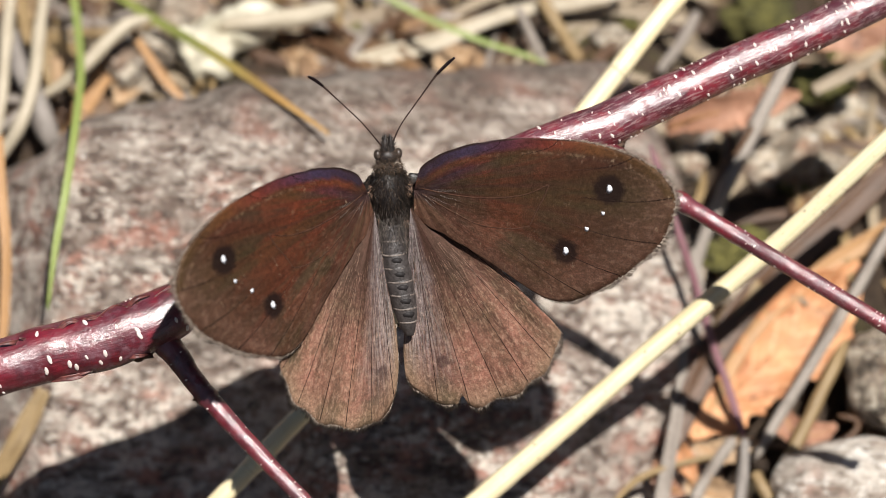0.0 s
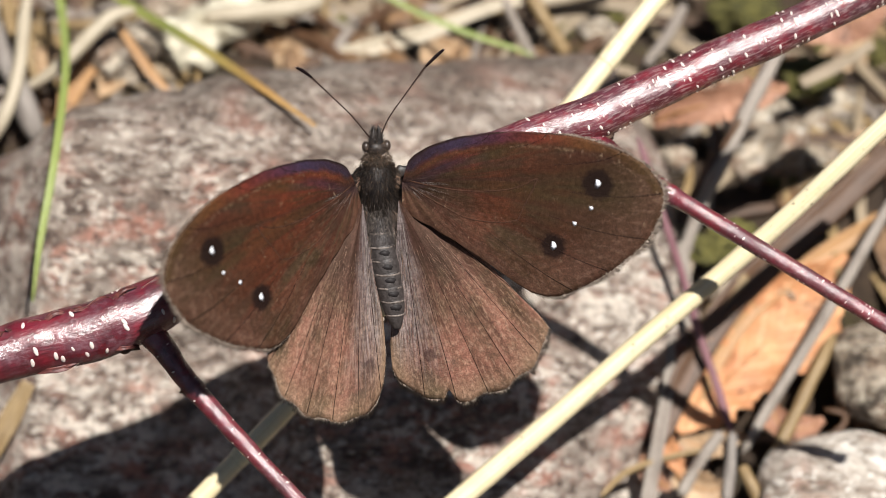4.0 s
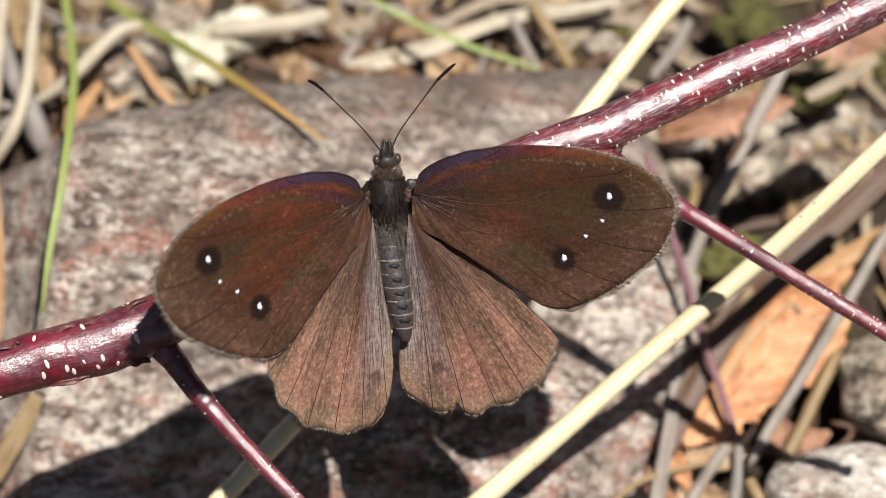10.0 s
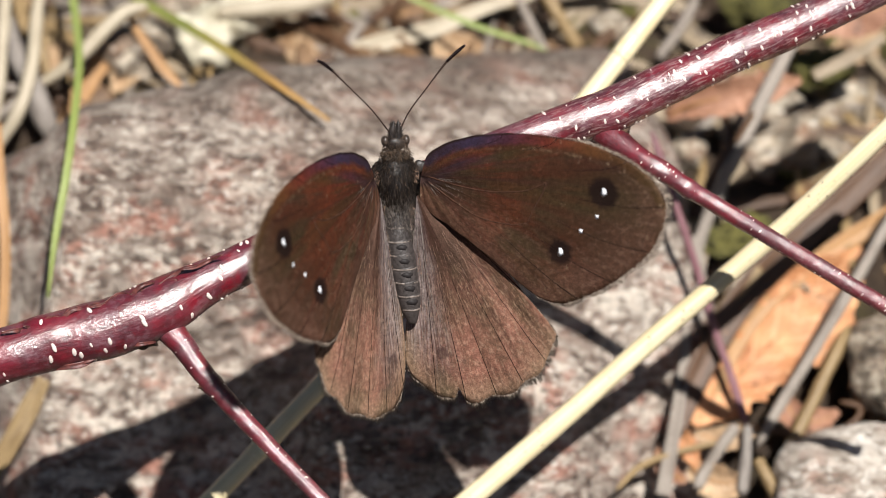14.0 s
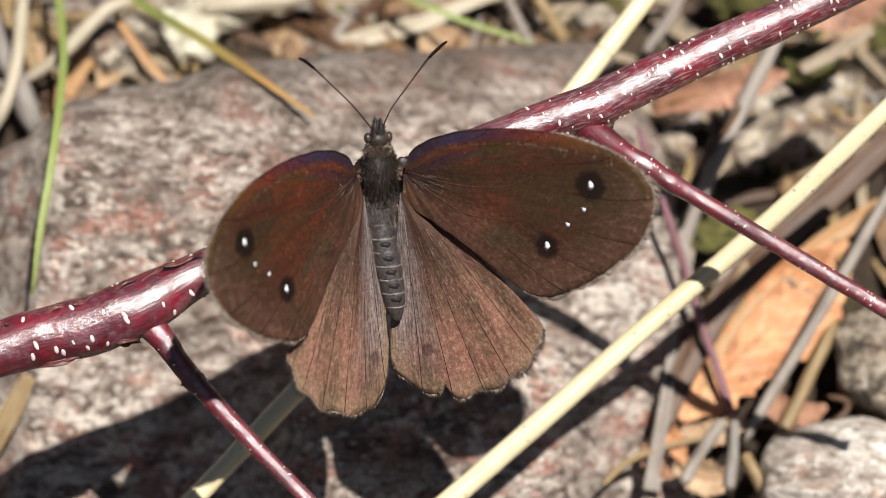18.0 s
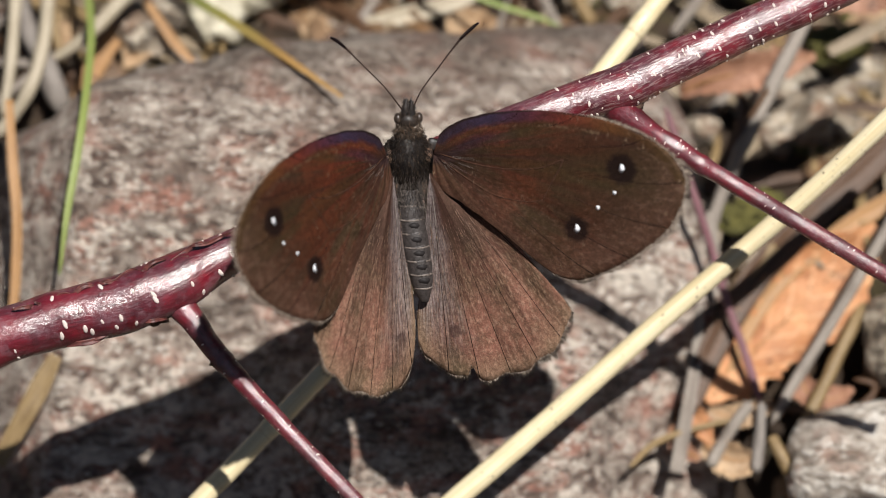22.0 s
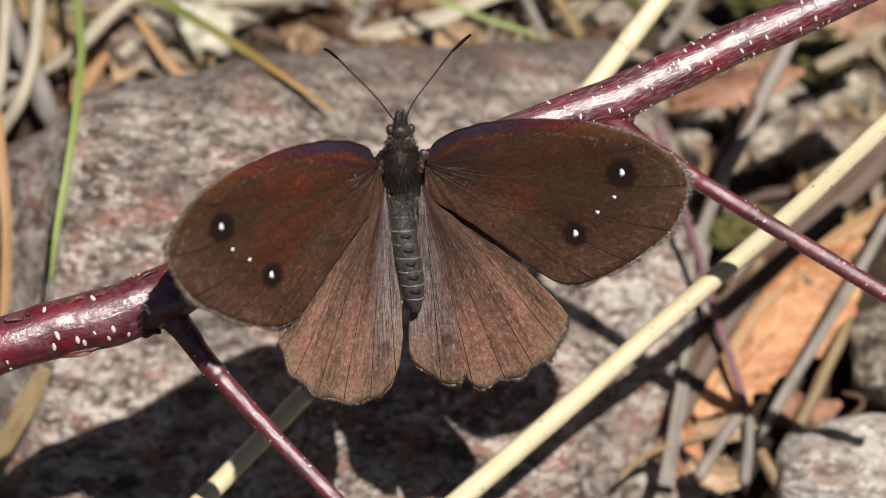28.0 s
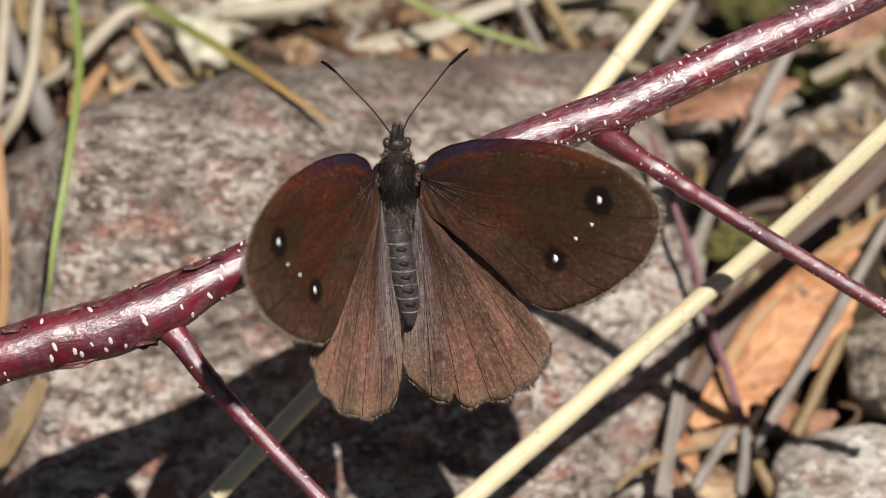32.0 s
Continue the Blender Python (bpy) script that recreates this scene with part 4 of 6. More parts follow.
    t("dry_stalk", [(-47.56, 69.65, 6.00, 0.67), (-47.68, 61.67, 5.00, 0.81), (-47.75, 54.91, 4.00, 0.87), (-48.88, 49.25, 2.00, 0.87), (-51.72, 46.56, -2.00, 0.87), (-55.61, 44.82, -6.00, 0.66)], PALE, "curved whitish stalk hanging by the rock", "stalk", seed=13)
    t("dry_stalk", [(-49.43, 71.75, 4.00, 0.60), (-47.81, 64.25, 3.00, 0.67), (-47.13, 59.46, 1.00, 0.66), (-45.75, 55.71, -2.00, 0.51)], TAN, "thin tan stalk in the litter", "stalk", seed=14)
    t("dry_stalk", [(-51.66, 68.59, 7.00, 0.81), (-51.83, 59.05, 5.00, 0.88), (-52.02, 51.77, 2.00, 0.80), (-52.95, 46.55, -2.00, 0.65)], PALE, "pale arching stalk beside the rock", "stalk", seed=15)
    b("dry_grass", [(-51.42, 73.82, 1.00, 0.75), (-50.06, 66.25, 0.00, 0.89), (-46.52, 63.04, -1.00, 0.74)], TAN, "short tan blade among pale stalks", seed=31)
    b("dry_grass", [(-37.53, 64.08, -2.00, 0.97), (-40.71, 59.82, -3.00, 1.26), (-42.93, 55.10, -4.00, 1.25), (-45.00, 51.20, -6.00, 0.66)], ORANGE, "broad orange-brown dry grass beside the rock", seed=7)
    b("dry_grass", [(-36.45, 64.80, 3.00, 0.44), (-33.84, 61.27, 1.00, 0.59), (-31.35, 58.38, -1.00, 0.66), (-28.14, 55.71, -3.00, 0.22)], ORANGE, "narrow orange grass blade by the rock", seed=12)
    b("dry_grass", [(-50.93, 41.91, 5.97, 0.50), (-50.20, 34.74, 2.21, 0.64), (-49.54, 28.83, -1.78, 0.63), (-49.74, 23.05, -6.96, 0.63), (-50.29, 18.85, -10.73, 0.49)], ORANGE, "orange dry blade at the rock", seed=8)
    b("dry_grass", [(-44.65, 15.65, -12.36, 0.84), (-46.61, 12.75, -14.93, 1.27), (-48.71, 9.85, -17.50, 1.20), (-52.01, 6.25, -22.03, 0.99)], TAN, "broad tan dry blade on the rock", seed=9)
    b("green_grass", [(-44.29, 70.61, 6.12, 0.52), (-42.34, 59.92, 7.23, 0.51), (-40.89, 49.23, 9.71, 0.50), (-40.67, 39.58, 10.44, 0.49), (-41.28, 31.10, 8.21, 0.49), (-42.46, 24.40, 4.22, 0.42), (-43.34, 18.50, -0.40, 0.14)], GREEN, "upright green grass blade by the rock", seed=10)
    b("green_grass", [(-39.26, 72.85, 1.33, 0.53), (-33.88, 66.84, 2.57, 0.59), (-28.42, 60.87, 4.50, 0.59), (-22.16, 53.15, 7.15, 0.58), (-16.31, 45.55, 9.64, 0.43), (-9.26, 39.69, 8.70, 0.21)], GREENING, "green grass blade fading to orange", seed=11)
    b("green_grass", [(-4.09, 67.09, 7.00, 0.33), (2.55, 64.21, 5.00, 0.37), (9.55, 62.07, 3.00, 0.37), (15.45, 61.39, 1.00, 0.29), (18.40, 60.73, 0.00, 0.11)], GREEN, "thin green grass blade beyond the rock", seed=13)
    l([(-34.64, 67.70, -4.00, 0.45), (-35.66, 63.98, -4.00, 1.79), (-36.89, 60.30, -4.00, 1.93), (-38.29, 58.16, -5.00, 0.45)], LEAF_C, "brown curled leaf beside the rock", 6.0, 0.30, 0.40)
    l([(-12.35, 69.84, -5.00, 0.45), (-10.01, 67.70, -5.00, 1.65), (-7.02, 68.24, -5.00, 1.66), (-4.05, 70.39, -5.00, 0.38)], LEAF_D, "dark brown leaf scrap behind the rock", 7.5, 0.30, 0.40)
    l([(-17.70, 71.44, -5.00, 0.45), (-15.30, 68.22, -5.00, 1.81), (-14.03, 64.50, -5.00, 1.50), (-13.63, 62.86, -6.00, 0.37)], LEAF_D, "dull brown leaf scrap behind the rock", 8.5, 0.30, 0.40)
    b("green_grass", [(38.94, 36.67, 2.50, 0.21), (45.75, 51.01, 2.00, 0.43), (49.04, 61.38, 5.00, 0.44)], BROWN, "thin brown grass in the gap", seed=14)


litter()


# ---- stones round the boulder ----
def stones():
    data = (
        ("stone", (50.76, 56.24, -16.95), (7.7, 7.2, 8.8), 0.3, ROCK_BROWN, "lumpy grey-brown stone behind the straw", 1, 0.45, 0.0),
        ("stone", (42.91, 54.97, -18.89), (5.2, 6.2, 4.2), 0.3, ROCK_BROWN, "small mossy brown stone by the straw", 5, 0.3, 0.0),
        ("stone", (56.18, 7.63, -22.86), (10.0, 6.8, 5.8), 0.2, ROCK_PALE, "pale speckled stone among the leaves", 2, 0.16, 0.0),
        ("stone", (61.74, 22.63, -18.31), (5.7, 7.2, 5.2), 0.1, ROCK_BROWN, "layered grey-brown stone beside a leaf", 3, 0.15, 0.10),
        ("pale_lump", (-27.07, 65.72, -2.86), (3.6, 4.2, 3.5), 0.2, CREAM, "cream-white lichened lump beyond the rock", 4, 0.35, 0.0),
        ("pale_lump", (-22.16, 69.90, -2.46), (4.5, 3.2, 3.0), 0.5, CREAM, "cream-white lichened lump in the litter", 7, 0.35, 0.0),
        ("stone", (34.05, 59.17, -17.84), (4.7, 6.7, 4.2), 0.0, ROCK_BROWN, "dark stone in the gap beside the rock", 6, 0.25, 0.0),
        ("stone", (58.49, 65.05, -15.22), (4.6, 4.6, 3.6), 0.0, ROCK_BROWN, "dark brown stone in the litter", 8, 0.3, 0.0),
        ("stone", (-36.00, 63.88, -2.29), (5.0, 4.0, 3.0), 0.0, ROCK_BROWN, "brown stone behind the dry stems", 9, 0.3, 0.0),
        ("stone", (-29.68, 71.04, -2.00), (4.0, 3.0, 3.0), 0.4, ROCK_BROWN, "brown stone in the litter", 10, 0.3, 0.0),
        ("moss_tuft", (-6.51, 74.65, -8.33), (5.0, 4.0, 2.8), 0.3, MOSS, "olive moss cushion beyond the rock", 20, 0.5, 0.0),
        ("moss_tuft", (-12.78, 78.00, -9.26), (4.0, 3.2, 2.2), 0.3, MOSS, "olive moss cushion beyond the rock", 21, 0.5, 0.0),
        ("moss_tuft", (-1.73, 82.42, -10.84), (5.0, 4.0, 2.8), 0.3, MOSS, "olive moss cushion beyond the rock", 22, 0.5, 0.0),
        ("moss_tuft", (27.52, 75.70, -9.28), (4.5, 3.6, 2.5), 0.3, MOSS, "olive moss cushion beyond the rock", 23, 0.5, 0.0),
        ("moss_tuft", (47.34, 77.10, -6.98), (4.5, 3.6, 2.5), 0.3, MOSS, "olive moss cushion among the stones", 24, 0.5, 0.0),
        ("moss_tuft", (54.86, 63.90, -6.87), (3.6, 2.9, 2.0), 0.3, MOSS, "olive moss cushion among the stones", 25, 0.5, 0.0),
        ("moss_tuft", (43.35, 38.27, -10.89), (3.4, 2.7, 1.9), 0.3, MOSS, "olive moss cushion among the stones", 26, 0.5, 0.0),
        ("moss_tuft", (40.38, 36.77, -10.86), (2.6, 2.1, 1.4), 0.3, MOSS, "olive moss cushion among the stones", 27, 0.5, 0.0),
        ("moss_tuft", (11.82, 75.66, -9.06), (3.5, 2.8, 1.9), 0.3, MOSS, "olive moss cushion beyond the rock", 28, 0.5, 0.0),
    )
    for name, place, size, turn, material, label, seed, rough, layers in data:
        thing(name, stone(place, size, turn, rough, 1.8, seed, 2.4, 4, layers), material, label, "moss" if name == "moss_tuft" else "stone")


stones()


# ---- loose litter over the soil ----
def scatter():
    rnd = random.Random(21)
    zones = ((33, 78, -30, 56, 210), (-75, 80, 56, 95, 280), (-85, -52, 40, 58, 30))
    kinds = (("dry_grass", DRY, "bleached scrap of dry grass", "grass"), ("dry_grass", TAN, "tan scrap of dry grass", "grass"),
             ("dry_grass", BROWN, "brown scrap of dead grass", "grass"), ("dry_twig", GREY, "small weathered twig on the soil", "twig"),
             ("dry_leaf", LEAF_D, "small dark brown leaf scrap on the soil", "leaf"), ("dry_leaf", LEAF_C, "small pale brown leaf scrap", "leaf"),
             ("pebble", ROCK_BROWN, "small brown pebble on the soil", "pebble"), ("moss_tuft", MOSS, "olive moss cushion on the soil", "moss"))
    weights = (16, 14, 26, 14, 6, 7, 12, 9)
    for x0, x1, y0, y1, count in zones:
        for n in range(count):
            x, y = rnd.uniform(x0, x1), rnd.uniform(y0, y1)
            z = ground_height(x, y)
            if any(math.hypot(x - p[0], y - p[1]) < p[3] + 5 for p in clear):
                continue
            name, material, label, cat = rnd.choices(kinds, weights)[0]
            a, seed = rnd.uniform(0, math.pi), rnd.uniform(0, 99)
            dx, dy = math.cos(a), math.sin(a)
            if name == "dry_grass":
                ln, w, rise = rnd.uniform(6, 18), rnd.uniform(0.3, 0.9), rnd.uniform(0.3, 3)
                bend = rnd.uniform(-3, 3)
                line = [(x - dx * ln, y - dy * ln, z + 0.2, w * 0.6), (x - dy * bend, y + dx * bend, z + rise, w), (x + dx * ln, y + dy * ln, z + 0.6, w * 0.3)]
                bm = blade(line, 16, 5, 0.12, 0.25, seed=seed)
            elif name == "dry_twig":
                ln, w, bend = rnd.uniform(6, 16), rnd.uniform(0.3, 0.8), rnd.uniform(-2, 2)
                line = [(x - dx * ln, y - dy * ln, z + w, w), (x - dy * bend, y + dx * bend, z + w + rnd.uniform(0, 2), w), (x + dx * ln, y + dy * ln, z + w, w * 0.6)]
                bm = tube(line, 16, 8, 0.15, 260, seed=seed, ends=0.5)
            elif name == "dry_leaf":
                ln, w = rnd.uniform(3, 7), rnd.uniform(1.5, 3.2)
                line = [(x - dx * ln, y - dy * ln, z + 0.8, 0.3), (x - dx * ln * 0.3, y - dy * ln * 0.3, z + 1.6, w), (x + dx * ln * 0.4, y + dy * ln * 0.4, z + 1.4, w * 0.8), (x + dx * ln, y + dy * ln, z + 0.6, 0.3)]
                withered(line, material, label, seed, 0.3, 0.4, 18, 9, "loose litter")
                continue
            else:
                s = rnd.uniform(1.0, 3.0)
                bm = stone((x, y, z + s * 0.3), (s * 1.2, s, s * 0.8), a, 0.3, 1.8, seed, 2.2, 3)
            thing(name, bm, material, label, cat, group="loose litter")


scatter()


# ---- the butterfly ----
FORE = [(80, 2.6), (66, 4.4), (53, 6.9), (43, 10.0), (36, 13.4), (30, 17.0), (25, 20.8), (21, 23.8), (18, 26.0), (15, 27.7), (12, 28.9), (9, 29.5), (6, 29.5), (3, 29.2), (0, 28.7),
        (-3, 28.1), (-7, 27.0), (-12, 25.5), (-17, 24.1), (-22, 22.8), (-27, 21.5), (-30, 20.3), (-32.5, 18.5), (-34, 15.5), (-36, 12.0), (-41, 8.5), (-50, 6.0), (-65, 4.4), (-85, 3.4)]
HIND = [(55, 2.0), (30, 3.2), (5, 4.6), (-14, 7.0), (-23, 9.5), (-28.5, 12.5), (-30.6, 16.0), (-31.2, 19.5), (-32.6, 21.7), (-38, 23.0), (-46, 24.0), (-52, 24.3), (-59, 24.4), (-66, 24.3), (-74, 23.6), (-80, 22.6),
        (-84, 21.6), (-86.5, 19.8), (-87.5, 17.0)]


# the one hindwing reaches further under its forewing and leaves the abdomen free
HIND_L = HIND[:3] + [(-8, 10.0), (-14, 15.0), (-20, 18.0), (-26, 19.8), (-33, 21.9), (-38, 23.0)] + HIND[10:-5] + [(-70.5, 23.7), (-75.0, 22.8), (-78.0, 21.2), (-80.3, 18.2), (-82.3, 13.5)]


class Wing:
    """A wing as a fan round its root: u to the margin, v from the front edge back."""
    def __init__(self, outline, side, folds, hind):
        self.a = np.array([p[0] for p in outline], float)[::-1]
        self.r = np.array([p[1] for p in outline], float)[::-1]
        self.side, self.folds, self.hind = side, folds, hind
        self.first, self.last = outline[0][0], outline[-1][0]
        self.main = (-6.0, -87.5) if hind else (80.0, -34.0)

    def across(self, f):
        """v at a share f of the open part of the wing."""
        return (self.main[0] + (self.main[1] - self.main[0]) * f - self.first) / (self.last - self.first)

    def over(self, x, y):
        """The wing's surface over x, y (mm)."""
        a = math.degrees(math.atan2(y - 1.0, x))
        return self.at(math.hypot(x, y - 1.0) / np.interp(a, self.a, self.r), (a - self.first) / (self.last - self.first))

    def at(self, u, v):
        a = self.first + (self.last - self.first) * v
        r = np.interp(a, self.a, self.r) * u
        if self.hind:
            r *= 1 + 0.009 * u ** 6 * math.cos(v * 2 * math.pi * 13)
            if self.side > 0:
                r *= 1 - 0.06 * math.exp(-((a + 69.5) / 0.9) ** 2) * u ** 8
        x, y = math.cos(radians(a)) * r, math.sin(radians(a)) * r + 1.0
        z = (0.16 if self.hind else 0.09) * math.cos(2 * math.pi * self.folds * v) * u * (1 - 0.4 * u) * (1 if v > 0.12 else v / 0.12)
        z += -0.35 * u * u * (1 - v) if self.hind else -0.4 * u * u * (v - 0.35) + 0.5 * u * (1 - u)
        if self.hind:
            z -= 1.0 * min(1.0, max(0.0, (a + 55) / 18)) * (1 - min(1.0, r / 20) ** 2) + 0.1
        return Vector((self.side * x, y, z)) * MM

    def sheet(self):
        bm = bmesh.new()
        uv = bm.loops.layers.uv.new("UVMap")
        edge = bm.loops.layers.uv.new("edge")
        rimline = [(self.side * math.cos(radians(a)) * r, math.sin(radians(a)) * r + 1.0, a) for a, r in
                   ((a, np.interp(a, self.a, self.r)) for a in np.linspace(self.first, self.last, 160))]
        split = -33 if self.hind else 9
        ahead = np.array([q[:2] for q in rimline if q[2] >= split])
        outer = np.array([q[:2] for q in rimline if q[2] <= split])
        nu, nv, thick = 30, 140, Vector((0, 0, 0.045 * MM))
        top = [[None] * (nv + 1) for _ in range(nu + 1)]
        low = [[None] * (nv + 1) for _ in range(nu + 1)]
        for i in range(nu + 1):
            for k in range(nv + 1):
                u = 0.004 + 0.996 * i / nu
                if i == nu:
                    u *= 1 + 0.006 * noise.noise(Vector((k * 0.7, 1, 0)))
                p = self.at(u, k / nv)
                top[i][k], low[i][k] = bm.verts.new(p + thick), bm.verts.new(p - thick)

        def quad(vs, spots):
            f = bm.faces.new(vs)
            for loop, (i, k) in zip(f.loops, spots):
                loop[uv].uv = (i / nu, k / nv)
                loop[edge].uv = away[i][k]
        away = [[None] * (nv + 1) for _ in range(nu + 1)]
        for i in range(nu + 1):
            for k in range(nv + 1):
                q = np.array(top[i][k].co[:2]) / MM
                away[i][k] = (np.linalg.norm(ahead - q, axis=1).min() / 10, np.linalg.norm(outer - q, axis=1).min() / 10)
        for i in range(nu):
            for k in range(nv):
                s = ((i, k), (i + 1, k), (i + 1, k + 1), (i, k + 1))
                quad([top[a][b] for a, b in s], s)
                quad([low[a][b] for a, b in s[::-1]], s[::-1])
        for i in range(nu):
            for k in (0, nv):
                quad((top[i][k], low[i][k], low[i + 1][k], top[i + 1][k]), ((i, k), (i, k), (i + 1, k), (i + 1, k)))
        for k in range(nv):
            for i in (0, nu):
                quad((top[i][k], top[i][k + 1], low[i][k + 1], low[i][k]), ((i, k), (i, k + 1), (i, k + 1), (i, k)))
        bmesh.ops.recalc_face_normals(bm, faces=bm.faces)
        return bm

    def line(self, track, r0, r1, n=16):
        pts = []
        for k in range(n):
            f = k / (n - 1)
            u = track[0][0] + (track[1][0] - track[0][0]) * f
            v = track[0][1] + (track[1][1] - track[0][1]) * f + (track[2] if len(track) > 2 else 0) * math.sin(math.pi * f)
            p = self.at(u, self.across(v)) / MM
            pts.append((p.x, p.y, p.z + 0.05, r0 + (r1 - r0) * f))
        return tube(pts, n, 6)

    def trace(self, places, r0, r1):
        """A raised vein through places x, y (mm) on the wing."""
        c = spline(places, 24)
        pts = [(*(self.over(x, y) / MM + Vector((0, 0, 0.03))), r0 + (r1 - r0) * k / 23) for k, (x, y) in enumerate(c)]
        return tube([tuple(p) for p in pts], 24, 6)

    def fringe(self, v0, v1, count, seed, long=1.0):
        rnd = random.Random(seed)
        bm = bmesh.new()
        for k in range(count):
            v = v0 + (v1 - v0) * (k + rnd.random()) / count
            ln = long * rnd.uniform(0.008, 0.030) * (0.5 + 0.9 * abs(math.sin(v * math.pi * 9)))
            v = self.across(v)
            a, b = self.at(0.985, v - 0.0013), self.at(0.985, v + 0.0013)
            c = self.at(1.0 + ln, v + rnd.uniform(-0.004, 0.004)) + Vector((0, 0, rnd.uniform(-0.15, 0.15) * MM))
            d = (a + b) / 2 - Vector((0, 0, 0.05 * MM))
            vs = [bm.verts.new(q) for q in (a, b, d, c)]
            for t in ((0, 1, 3), (1, 2, 3), (2, 0, 3), (0, 2, 1)):
                bm.faces.new([vs[i] for i in t])
        bmesh.ops.recalc_face_normals(bm, faces=bm.faces)
        return bm

    def strands(self, count, u, v, length, seed, width=0.022):
        """Fine hairs lying along the wing between shares u of its radius and v of its breadth."""
        rnd = random.Random(seed)
        bm = bmesh.new()
        for _ in range(count):
            a, b = rnd.uniform(*u), self.across(rnd.uniform(*v))
            turn = rnd.uniform(-0.006, 0.006)
            p, q = self.at(a, b), self.at(a + rnd.uniform(*length), b + turn)
            p.z += 0.06 * MM
            q.z += rnd.uniform(0.06, 0.25) * MM
            mid = (p + q) / 2 + Vector((rnd.uniform(-0.1, 0.1), 0, 0.10)) * MM
            way = (q - p).normalized()
            s = way.cross(Vector((0, 0, 1))).normalized() * width * MM
            up = Vector((0, 0, width * MM))
            rows = [[bm.verts.new(c) for c in (k - s * w, k + s * w, k + up * w)] for k, w in ((p, 1.0), (mid, 0.9), (q, 0.3))]
            for x, y in zip(rows, rows[1:]):
                for i in range(3):
                    bm.faces.new((x[i], x[(i + 1) % 3], y[(i + 1) % 3], y[i]))
        bmesh.ops.recalc_face_normals(bm, faces=bm.faces)
        return bm

    def patch(self, x, y, rx, ry, seed, lift):
        """A small raised patch of scales on the wing at x, y (mm)."""
        bm = bmesh.new()
        up = Vector((0, 0, (0.05 + lift) * MM))
        ring = []
        for k in range(22):
            t = 2 * math.pi * k / 22
            s = 1 + 0.45 * noise.noise(Vector((math.cos(t) * 1.6, math.sin(t) * 1.6, seed))) + 0.25 * noise.noise(Vector((math.cos(t) * 6, math.sin(t) * 6, seed)))
            ring.append(bm.verts.new(self.over(x + rx * s * math.cos(t), y + ry * s * math.sin(t)) + up))
        c = bm.verts.new(self.over(x, y) + up * 1.3)
        b = bm.verts.new(self.over(x, y))
        for k in range(22):
            bm.faces.new((c, ring[k], ring[(k + 1) % 22]))
            bm.faces.new((b, ring[(k + 1) % 22], ring[k]))
        bmesh.ops.recalc_face_normals(bm, faces=bm.faces)
        return bm


def ellipsoid(place, size, detail=4, rough=0.0):
    bm = bmesh.new()
    bmesh.ops.create_icosphere(bm, subdivisions=detail, radius=1.0)
    for v in bm.verts:
        d = v.co.normalized()
        k = 1 + rough * noise.noise(d * 5)
        v.co = Vector([(p + s * c * k) * MM for p, s, c in zip(place, size, d)])
    return bm


def hairs(place, size, count, length, lean, seed, width=0.05):
    """Short hairs over an ellipsoid's upper half, combed towards lean."""
    rnd = random.Random(seed)
    bm = bmesh.new()
    for _ in range(count):
        d = Vector((rnd.gauss(0, 1), rnd.gauss(0, 1), abs(rnd.gauss(0, 1)) - 0.25)).normalized()
        p = Vector([a + s * c * 0.97 for a, s, c in zip(place, size, d)])
        way = (d * 0.7 + Vector(lean) + Vector((rnd.gauss(0, 0.25), rnd.gauss(0, 0.25), rnd.gauss(0, 0.2)))).normalized()
        s = way.cross(Vector((rnd.random(), rnd.random(), rnd.random()))).normalized() * width
        e = way.cross(s).normalized() * width
        tip = p + way * length * rnd.uniform(0.6, 1.3)
        vs = [bm.verts.new(q * MM) for q in (p + s, p - s * 0.5 + e, p - s * 0.5 - e, tip)]
        for t in ((0, 1, 3), (1, 2, 3), (2, 0, 3)):
            bm.faces.new([vs[i] for i in t])
    return bm


BODY_LEAN = Euler((radians(13), radians(8), 0)).to_matrix().to_4x4() @ Matrix.Scale(1.047, 4)


